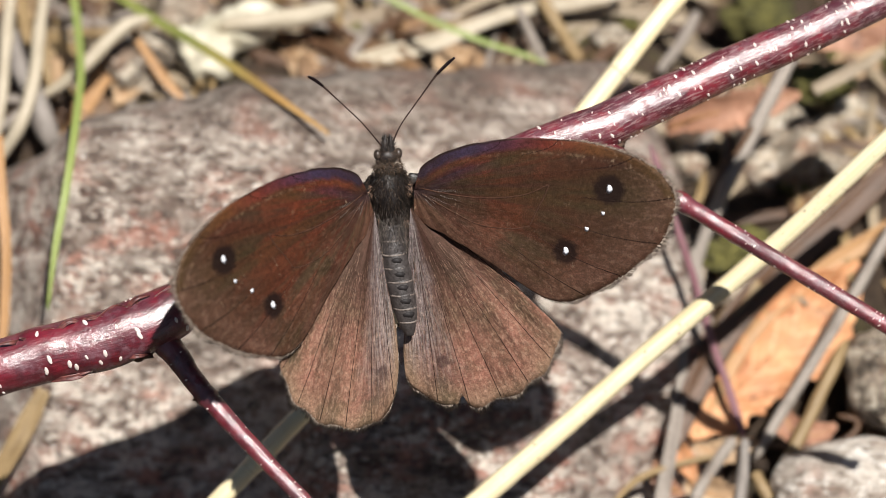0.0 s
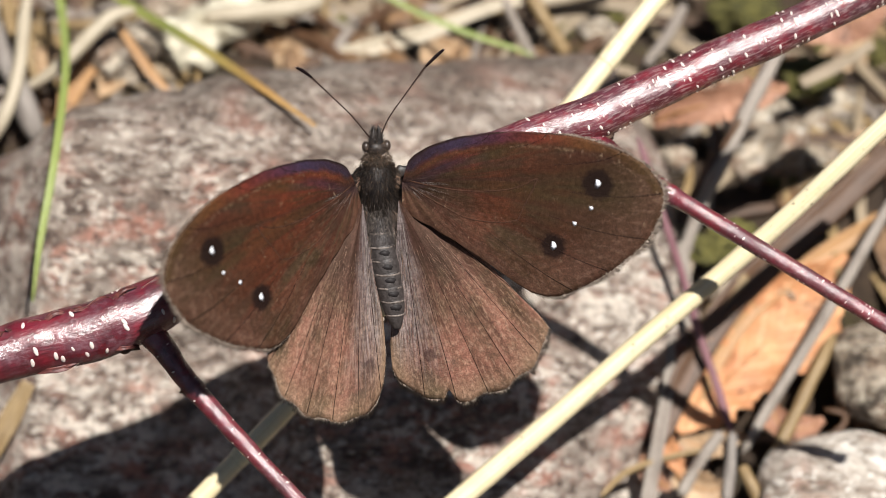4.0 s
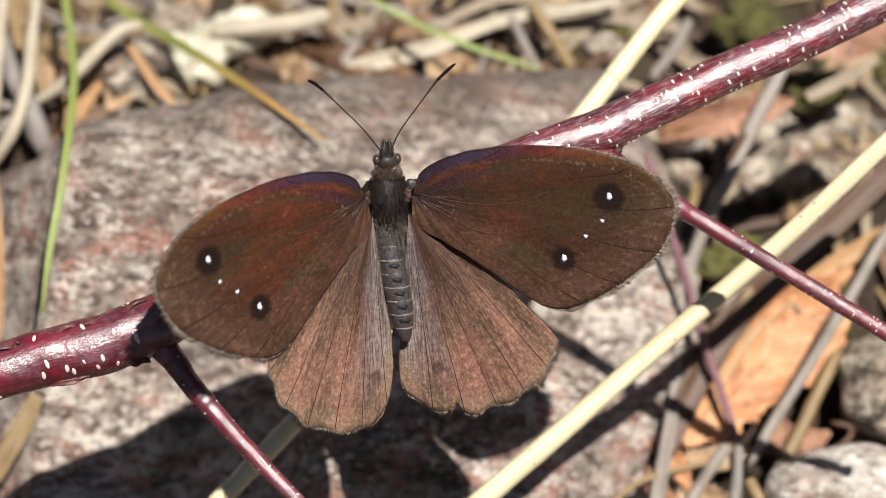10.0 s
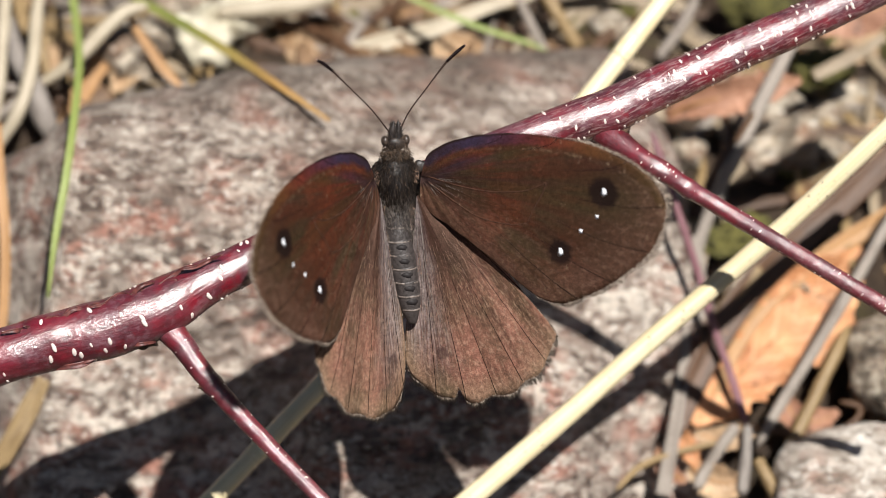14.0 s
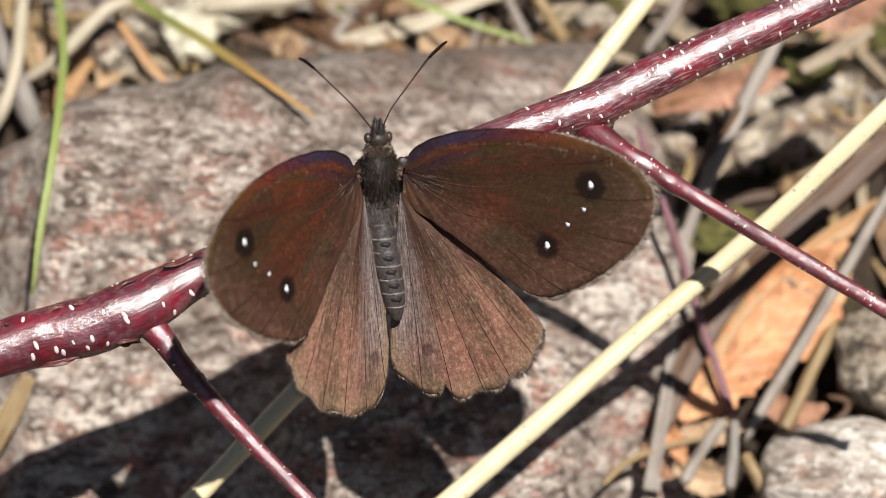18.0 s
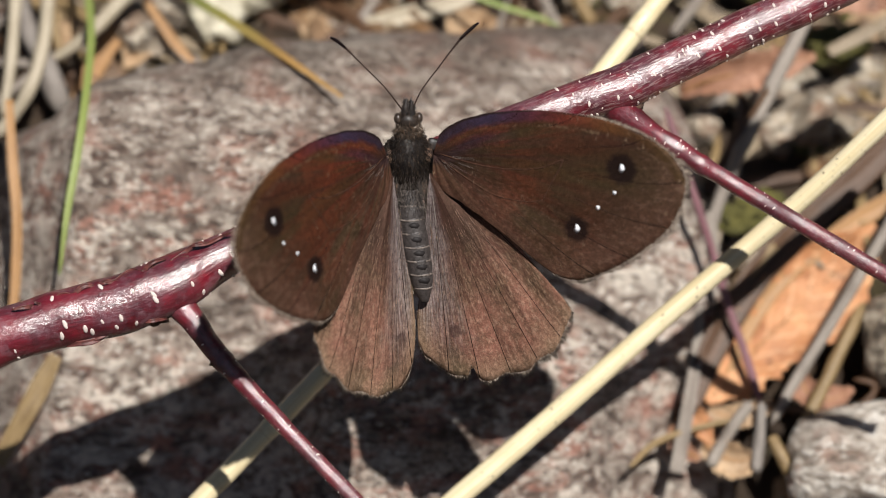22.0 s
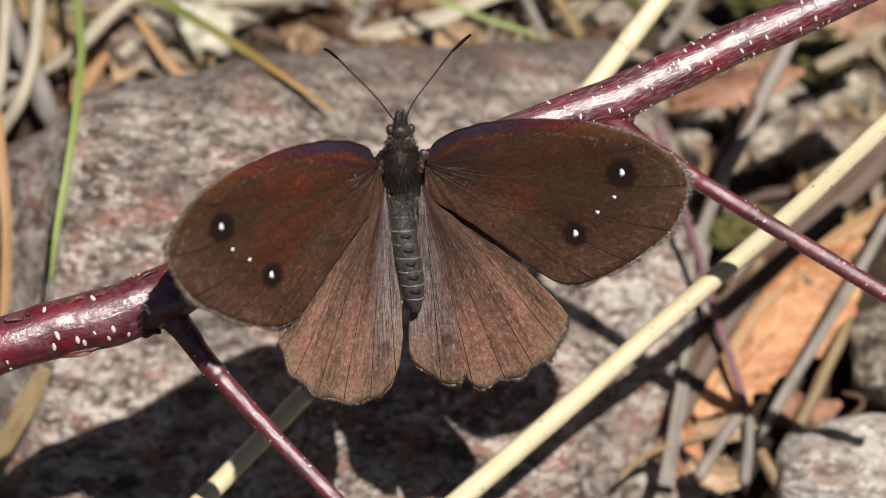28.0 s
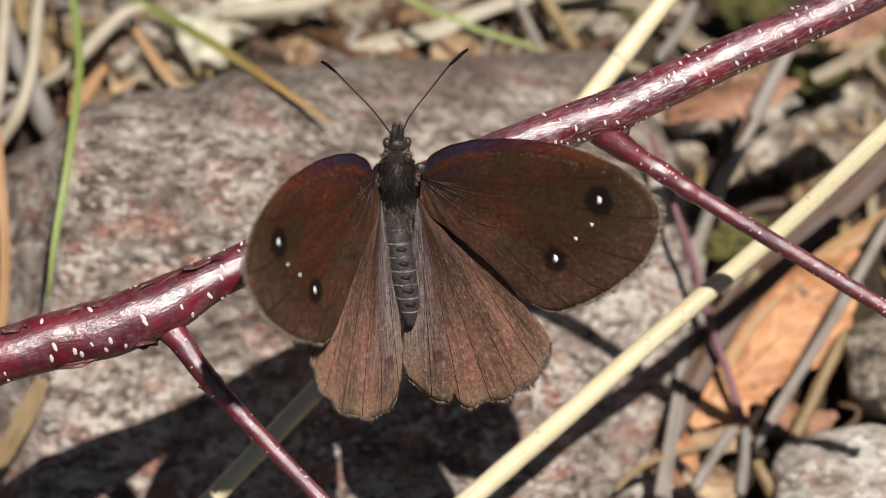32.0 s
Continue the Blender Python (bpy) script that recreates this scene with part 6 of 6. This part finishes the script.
    walk(wings["fore", 1], [
        (0.0, pose(0.0024, 0.0008, 0.0010, 20.16, -11.76, -14.54)),
        (0.5, pose(0.0024, 0.0008, 0.0010, 20.18, -11.91, -14.60)),
        (1.0, pose(0.0024, 0.0008, 0.0010, 20.09, -10.70, -14.14)),
        (1.5, pose(0.0024, 0.0008, 0.0010, 20.17, -11.89, -14.59)),
        (2.0, pose(0.0024, 0.0008, 0.0010, 20.29, -13.28, -15.11)),
        (2.5, pose(0.0024, 0.0008, 0.0010, 20.29, -13.34, -15.14)),
        (3.0, pose(0.0024, 0.0008, 0.0010, 20.26, -12.94, -14.98)),
        (3.5, pose(0.0024, 0.0008, 0.0010, 20.26, -12.93, -14.98)),
        (5.5, pose(0.0024, 0.0008, 0.0010, 20.28, -13.16, -15.07)),
        (6.0, pose(0.0024, 0.0008, 0.0010, 20.27, -13.13, -15.06)),
        (6.5, pose(0.0024, 0.0008, 0.0010, 20.21, -12.34, -14.76)),
        (7.0, pose(0.0024, 0.0008, 0.0010, 20.15, -11.62, -14.49)),
        (7.5, pose(0.0024, 0.0008, 0.0010, 20.11, -11.04, -14.27)),
        (8.0, pose(0.0024, 0.0008, 0.0010, 20.08, -10.57, -14.09)),
        (8.5, pose(0.0024, 0.0008, 0.0010, 20.03, -9.83, -13.82)),
        (9.0, pose(0.0024, 0.0008, 0.0010, 19.94, -8.36, -13.28)),
        (9.5, pose(0.0024, 0.0008, 0.0010, 20.11, -10.98, -14.25)),
        (10.0, pose(0.0024, 0.0008, 0.0010, 20.13, -11.27, -14.36)),
        (10.5, pose(0.0024, 0.0008, 0.0010, 20.16, -11.69, -14.51)),
        (11.0, pose(0.0024, 0.0008, 0.0010, 20.71, -17.39, -16.71)),
        (11.1, pose(0.0024, 0.0008, 0.0010, 20.65, -16.91, -16.52)),
        (11.3, pose(0.0024, 0.0008, 0.0010, 21.28, -21.58, -18.41)),
        (11.4, pose(0.0024, 0.0008, 0.0010, 21.92, -25.30, -20.02)),
        (11.5, pose(0.0024, 0.0008, 0.0010, 23.03, -30.40, -22.40)),
        (12.0, pose(0.0024, 0.0008, 0.0010, 23.76, -33.13, -23.79)),
        (12.5, pose(0.0024, 0.0008, 0.0010, 23.54, -32.35, -23.38)),
        (13.0, pose(0.0024, 0.0008, 0.0010, 23.39, -31.80, -23.10)),
        (13.5, pose(0.0024, 0.0008, 0.0010, 22.78, -29.37, -21.90)),
        (14.0, pose(0.0024, 0.0008, 0.0010, 21.55, -23.28, -19.13)),
        (14.5, pose(0.0024, 0.0008, 0.0010, 21.56, -23.30, -19.14)),
        (16.5, pose(0.0024, 0.0008, 0.0010, 21.03, -19.91, -17.72)),
        (17.0, pose(0.0024, 0.0008, 0.0010, 21.01, -19.75, -17.65)),
        (17.3, pose(0.0024, 0.0008, 0.0010, 20.88, -18.78, -17.26)),
        (17.5, pose(0.0024, 0.0008, 0.0010, 20.30, -13.38, -15.15)),
        (17.8, pose(0.0024, 0.0008, 0.0010, 20.65, -16.91, -16.52)),
        (18.0, pose(0.0024, 0.0008, 0.0010, 21.18, -20.94, -18.14)),
        (18.2, pose(0.0024, 0.0008, 0.0010, 21.43, -22.51, -18.80)),
        (18.5, pose(0.0024, 0.0008, 0.0010, 21.71, -24.19, -19.53)),
        (19.0, pose(0.0024, 0.0008, 0.0010, 21.75, -24.39, -19.61)),
        (19.5, pose(0.0024, 0.0008, 0.0010, 21.63, -23.74, -19.33)),
        (20.0, pose(0.0024, 0.0008, 0.0010, 21.65, -23.82, -19.37)),
        (20.5, pose(0.0024, 0.0008, 0.0010, 21.61, -23.60, -19.27)),
        (21.0, pose(0.0024, 0.0008, 0.0010, 21.44, -22.60, -18.84)),
        (21.5, pose(0.0024, 0.0008, 0.0010, 21.25, -21.41, -18.34)),
        (22.0, pose(0.0024, 0.0008, 0.0010, 21.08, -20.26, -17.86)),
        (22.5, pose(0.0024, 0.0008, 0.0010, 20.83, -18.39, -17.10)),
        (23.0, pose(0.0024, 0.0008, 0.0010, 20.78, -18.00, -16.95)),
        (23.5, pose(0.0024, 0.0008, 0.0010, 20.60, -16.47, -16.34)),
        (24.0, pose(0.0024, 0.0008, 0.0010, 20.58, -16.22, -16.25)),
        (24.5, pose(0.0024, 0.0008, 0.0010, 20.42, -14.76, -15.68)),
        (25.0, pose(0.0024, 0.0008, 0.0010, 20.42, -14.74, -15.67)),
        (25.5, pose(0.0024, 0.0008, 0.0010, 20.42, -14.74, -15.67)),
        (27.5, pose(0.0024, 0.0008, 0.0010, 21.07, -20.18, -17.83)),
        (28.0, pose(0.0024, 0.0008, 0.0010, 20.27, -13.11, -15.05)),
        (28.2, pose(0.0024, 0.0008, 0.0010, 20.88, -18.78, -17.26)),
        (28.5, pose(0.0024, 0.0008, 0.0010, 22.32, -27.28, -20.91)),
        (28.8, pose(0.0024, 0.0008, 0.0010, 21.01, -19.72, -17.64)),
        (29.0, pose(0.0024, 0.0008, 0.0010, 20.54, -15.85, -16.10)),
        (29.2, pose(0.0024, 0.0008, 0.0010, 21.14, -20.65, -18.02)),
        (29.5, pose(0.0024, 0.0008, 0.0010, 22.00, -25.74, -20.21)),
        (30.0, pose(0.0024, 0.0008, 0.0010, 22.30, -27.20, -20.87)),
        (30.5, pose(0.0024, 0.0008, 0.0010, 22.34, -27.41, -20.98)),
        (31.0, pose(0.0024, 0.0008, 0.0010, 22.11, -26.29, -20.46)),
        (31.5, pose(0.0024, 0.0008, 0.0010, 22.15, -26.49, -20.55)),
        (32.0, pose(0.0024, 0.0008, 0.0010, 22.12, -26.33, -20.48)),
    ])
    walk(wings["hind", -1], [
        (0.0, pose(-0.0018, -0.0012, 0.0006, 25.36, 36.08, 27.20)),
        (0.5, pose(-0.0018, -0.0012, 0.0006, 25.69, 36.96, 27.73)),
        (1.0, pose(-0.0018, -0.0012, 0.0006, 24.87, 34.65, 26.39)),
        (1.5, pose(-0.0018, -0.0012, 0.0006, 25.20, 35.62, 26.94)),
        (2.0, pose(-0.0018, -0.0012, 0.0006, 25.52, 36.52, 27.47)),
        (2.5, pose(-0.0018, -0.0012, 0.0006, 25.52, 36.51, 27.46)),
        (3.0, pose(-0.0018, -0.0012, 0.0006, 25.57, 36.65, 27.54)),
        (3.5, pose(-0.0018, -0.0012, 0.0006, 25.48, 36.40, 27.39)),
        (5.5, pose(-0.0018, -0.0012, 0.0006, 25.44, 36.28, 27.32)),
        (6.0, pose(-0.0018, -0.0012, 0.0006, 25.32, 35.95, 27.13)),
        (6.5, pose(-0.0018, -0.0012, 0.0006, 25.48, 36.41, 27.40)),
        (7.0, pose(-0.0018, -0.0012, 0.0006, 25.54, 36.57, 27.50)),
        (7.5, pose(-0.0018, -0.0012, 0.0006, 24.36, 33.10, 25.53)),
        (8.0, pose(-0.0018, -0.0012, 0.0006, 24.33, 32.98, 25.47)),
        (8.5, pose(-0.0018, -0.0012, 0.0006, 22.96, 28.02, 22.94)),
        (9.0, pose(-0.0018, -0.0012, 0.0006, 23.52, 30.20, 24.02)),
        (9.5, pose(-0.0018, -0.0012, 0.0006, 23.76, 31.07, 24.46)),
        (10.0, pose(-0.0018, -0.0012, 0.0006, 23.94, 31.68, 24.78)),
        (10.5, pose(-0.0018, -0.0012, 0.0006, 24.02, 31.97, 24.93)),
        (11.0, pose(-0.0018, -0.0012, 0.0006, 26.80, 39.69, 29.44)),
        (11.1, pose(-0.0018, -0.0012, 0.0006, 26.59, 39.21, 29.13)),
        (11.3, pose(-0.0018, -0.0012, 0.0006, 29.80, 45.56, 33.73)),
        (11.4, pose(-0.0018, -0.0012, 0.0006, 32.60, 49.66, 37.42)),
        (11.5, pose(-0.0018, -0.0012, 0.0006, 37.53, 54.98, 43.51)),
        (12.0, pose(-0.0018, -0.0012, 0.0006, 39.38, 56.54, 45.72)),
        (12.5, pose(-0.0018, -0.0012, 0.0006, 39.13, 56.34, 45.43)),
        (13.0, pose(-0.0018, -0.0012, 0.0006, 38.41, 55.74, 44.57)),
        (13.5, pose(-0.0018, -0.0012, 0.0006, 37.18, 54.67, 43.10)),
        (14.0, pose(-0.0018, -0.0012, 0.0006, 32.33, 49.31, 37.08)),
        (14.5, pose(-0.0018, -0.0012, 0.0006, 31.87, 48.68, 36.48)),
        (16.5, pose(-0.0018, -0.0012, 0.0006, 29.08, 44.31, 32.74)),
        (17.0, pose(-0.0018, -0.0012, 0.0006, 29.03, 44.21, 32.66)),
        (17.3, pose(-0.0018, -0.0012, 0.0006, 28.25, 42.76, 31.57)),
        (17.5, pose(-0.0018, -0.0012, 0.0006, 25.31, 35.93, 27.12)),
        (17.8, pose(-0.0018, -0.0012, 0.0006, 27.22, 40.63, 30.07)),
        (18.0, pose(-0.0018, -0.0012, 0.0006, 29.30, 44.69, 33.04)),
        (18.2, pose(-0.0018, -0.0012, 0.0006, 30.23, 46.25, 34.31)),
        (18.5, pose(-0.0018, -0.0012, 0.0006, 31.84, 48.64, 36.44)),
        (19.0, pose(-0.0018, -0.0012, 0.0006, 31.98, 48.83, 36.62)),
        (19.5, pose(-0.0018, -0.0012, 0.0006, 31.79, 48.58, 36.38)),
        (20.0, pose(-0.0018, -0.0012, 0.0006, 31.54, 48.23, 36.05)),
        (20.5, pose(-0.0018, -0.0012, 0.0006, 31.38, 47.99, 35.83)),
        (21.0, pose(-0.0018, -0.0012, 0.0006, 31.40, 48.02, 35.87)),
        (21.5, pose(-0.0018, -0.0012, 0.0006, 30.48, 46.64, 34.64)),
        (22.0, pose(-0.0018, -0.0012, 0.0006, 29.21, 44.53, 32.91)),
        (22.5, pose(-0.0018, -0.0012, 0.0006, 28.03, 42.33, 31.26)),
        (23.0, pose(-0.0018, -0.0012, 0.0006, 27.85, 41.96, 30.99)),
        (23.5, pose(-0.0018, -0.0012, 0.0006, 26.54, 39.10, 29.06)),
        (24.0, pose(-0.0018, -0.0012, 0.0006, 26.48, 38.94, 28.96)),
        (24.5, pose(-0.0018, -0.0012, 0.0006, 26.11, 38.05, 28.40)),
        (25.0, pose(-0.0018, -0.0012, 0.0006, 25.96, 37.67, 28.16)),
        (25.5, pose(-0.0018, -0.0012, 0.0006, 26.01, 37.80, 28.24)),
        (27.5, pose(-0.0018, -0.0012, 0.0006, 27.94, 42.15, 31.13)),
        (28.0, pose(-0.0018, -0.0012, 0.0006, 24.09, 32.21, 25.05)),
        (28.2, pose(-0.0018, -0.0012, 0.0006, 26.00, 37.77, 28.23)),
        (28.5, pose(-0.0018, -0.0012, 0.0006, 30.98, 47.41, 35.32)),
        (28.8, pose(-0.0018, -0.0012, 0.0006, 26.00, 37.77, 28.23)),
        (29.0, pose(-0.0018, -0.0012, 0.0006, 25.04, 35.17, 26.68)),
        (29.2, pose(-0.0018, -0.0012, 0.0006, 26.59, 39.21, 29.13)),
        (29.5, pose(-0.0018, -0.0012, 0.0006, 30.78, 47.11, 35.05)),
        (30.0, pose(-0.0018, -0.0012, 0.0006, 32.11, 49.01, 36.78)),
        (30.5, pose(-0.0018, -0.0012, 0.0006, 32.09, 48.98, 36.76)),
        (31.0, pose(-0.0018, -0.0012, 0.0006, 31.88, 48.70, 36.50)),
        (31.5, pose(-0.0018, -0.0012, 0.0006, 31.53, 48.21, 36.04)),
        (32.0, pose(-0.0018, -0.0012, 0.0006, 31.50, 48.17, 36.00)),
    ])
    walk(wings["hind", 1], [
        (0.0, pose(0.0018, -0.0012, 0.0006, 20.02, -9.62, -13.74)),
        (0.5, pose(0.0018, -0.0012, 0.0006, 20.02, -9.76, -13.79)),
        (1.0, pose(0.0018, -0.0012, 0.0006, 19.96, -8.65, -13.38)),
        (1.5, pose(0.0018, -0.0012, 0.0006, 20.02, -9.74, -13.79)),
        (2.0, pose(0.0018, -0.0012, 0.0006, 20.11, -11.02, -14.26)),
        (2.5, pose(0.0018, -0.0012, 0.0006, 20.11, -11.08, -14.28)),
        (3.0, pose(0.0018, -0.0012, 0.0006, 20.09, -10.71, -14.15)),
        (3.5, pose(0.0018, -0.0012, 0.0006, 20.09, -10.70, -14.14)),
        (5.5, pose(0.0018, -0.0012, 0.0006, 20.10, -10.90, -14.22)),
        (6.0, pose(0.0018, -0.0012, 0.0006, 20.10, -10.88, -14.21)),
        (6.5, pose(0.0018, -0.0012, 0.0006, 20.05, -10.15, -13.94)),
        (7.0, pose(0.0018, -0.0012, 0.0006, 20.01, -9.49, -13.70)),
        (7.5, pose(0.0018, -0.0012, 0.0006, 19.98, -8.96, -13.50)),
        (8.0, pose(0.0018, -0.0012, 0.0006, 19.95, -8.52, -13.34)),
        (8.5, pose(0.0018, -0.0012, 0.0006, 19.92, -7.84, -13.09)),
        (9.0, pose(0.0018, -0.0012, 0.0006, 19.85, -6.48, -12.59)),
        (9.5, pose(0.0018, -0.0012, 0.0006, 19.97, -8.90, -13.48)),
        (10.0, pose(0.0018, -0.0012, 0.0006, 19.99, -9.17, -13.58)),
        (10.5, pose(0.0018, -0.0012, 0.0006, 20.01, -9.56, -13.72)),
        (11.0, pose(0.0018, -0.0012, 0.0006, 20.43, -14.81, -15.70)),
        (11.1, pose(0.0018, -0.0012, 0.0006, 20.39, -14.36, -15.53)),
        (11.3, pose(0.0018, -0.0012, 0.0006, 20.87, -18.67, -17.22)),
        (11.4, pose(0.0018, -0.0012, 0.0006, 21.36, -22.10, -18.63)),
        (11.5, pose(0.0018, -0.0012, 0.0006, 22.22, -26.82, -20.70)),
        (12.0, pose(0.0018, -0.0012, 0.0006, 22.78, -29.35, -21.89)),
        (12.5, pose(0.0018, -0.0012, 0.0006, 22.61, -28.62, -21.54)),
        (13.0, pose(0.0018, -0.0012, 0.0006, 22.49, -28.11, -21.30)),
        (13.5, pose(0.0018, -0.0012, 0.0006, 22.03, -25.87, -20.27)),
        (14.0, pose(0.0018, -0.0012, 0.0006, 21.08, -20.24, -17.85)),
        (14.5, pose(0.0018, -0.0012, 0.0006, 21.08, -20.25, -17.86)),
        (16.5, pose(0.0018, -0.0012, 0.0006, 20.68, -17.13, -16.60)),
        (17.0, pose(0.0018, -0.0012, 0.0006, 20.66, -16.98, -16.54)),
        (17.3, pose(0.0018, -0.0012, 0.0006, 20.56, -16.09, -16.19)),
        (17.5, pose(0.0018, -0.0012, 0.0006, 20.11, -11.11, -14.30)),
        (17.8, pose(0.0018, -0.0012, 0.0006, 20.39, -14.36, -15.53)),
        (18.0, pose(0.0018, -0.0012, 0.0006, 20.79, -18.08, -16.98)),
        (18.2, pose(0.0018, -0.0012, 0.0006, 20.98, -19.53, -17.56)),
        (18.5, pose(0.0018, -0.0012, 0.0006, 21.20, -21.08, -18.20)),
        (19.0, pose(0.0018, -0.0012, 0.0006, 21.23, -21.26, -18.28)),
        (19.5, pose(0.0018, -0.0012, 0.0006, 21.14, -20.66, -18.03)),
        (20.0, pose(0.0018, -0.0012, 0.0006, 21.15, -20.74, -18.06)),
        (20.5, pose(0.0018, -0.0012, 0.0006, 21.12, -20.53, -17.97)),
        (21.0, pose(0.0018, -0.0012, 0.0006, 20.99, -19.61, -17.60)),
        (21.5, pose(0.0018, -0.0012, 0.0006, 20.85, -18.51, -17.15)),
        (22.0, pose(0.0018, -0.0012, 0.0006, 20.72, -17.45, -16.73)),
        (22.5, pose(0.0018, -0.0012, 0.0006, 20.52, -15.73, -16.05)),
        (23.0, pose(0.0018, -0.0012, 0.0006, 20.49, -15.37, -15.91)),
        (23.5, pose(0.0018, -0.0012, 0.0006, 20.35, -13.96, -15.37)),
        (24.0, pose(0.0018, -0.0012, 0.0006, 20.33, -13.73, -15.28)),
        (24.5, pose(0.0018, -0.0012, 0.0006, 20.21, -12.38, -14.77)),
        (25.0, pose(0.0018, -0.0012, 0.0006, 20.21, -12.37, -14.77)),
        (25.5, pose(0.0018, -0.0012, 0.0006, 20.21, -12.36, -14.76)),
        (27.5, pose(0.0018, -0.0012, 0.0006, 20.71, -17.38, -16.70)),
        (28.0, pose(0.0018, -0.0012, 0.0006, 20.10, -10.86, -14.20)),
        (28.2, pose(0.0018, -0.0012, 0.0006, 20.56, -16.09, -16.19)),
        (28.5, pose(0.0018, -0.0012, 0.0006, 21.67, -23.93, -19.41)),
        (28.8, pose(0.0018, -0.0012, 0.0006, 20.66, -16.95, -16.53)),
        (29.0, pose(0.0018, -0.0012, 0.0006, 20.30, -13.39, -15.15)),
        (29.2, pose(0.0018, -0.0012, 0.0006, 20.76, -17.81, -16.87)),
        (29.5, pose(0.0018, -0.0012, 0.0006, 21.43, -22.51, -18.80)),
        (30.0, pose(0.0018, -0.0012, 0.0006, 21.65, -23.85, -19.38)),
        (30.5, pose(0.0018, -0.0012, 0.0006, 21.69, -24.06, -19.47)),
        (31.0, pose(0.0018, -0.0012, 0.0006, 21.51, -23.02, -19.02)),
        (31.5, pose(0.0018, -0.0012, 0.0006, 21.54, -23.20, -19.10)),
        (32.0, pose(0.0018, -0.0012, 0.0006, 21.51, -23.05, -19.03)),
    ])


motions()
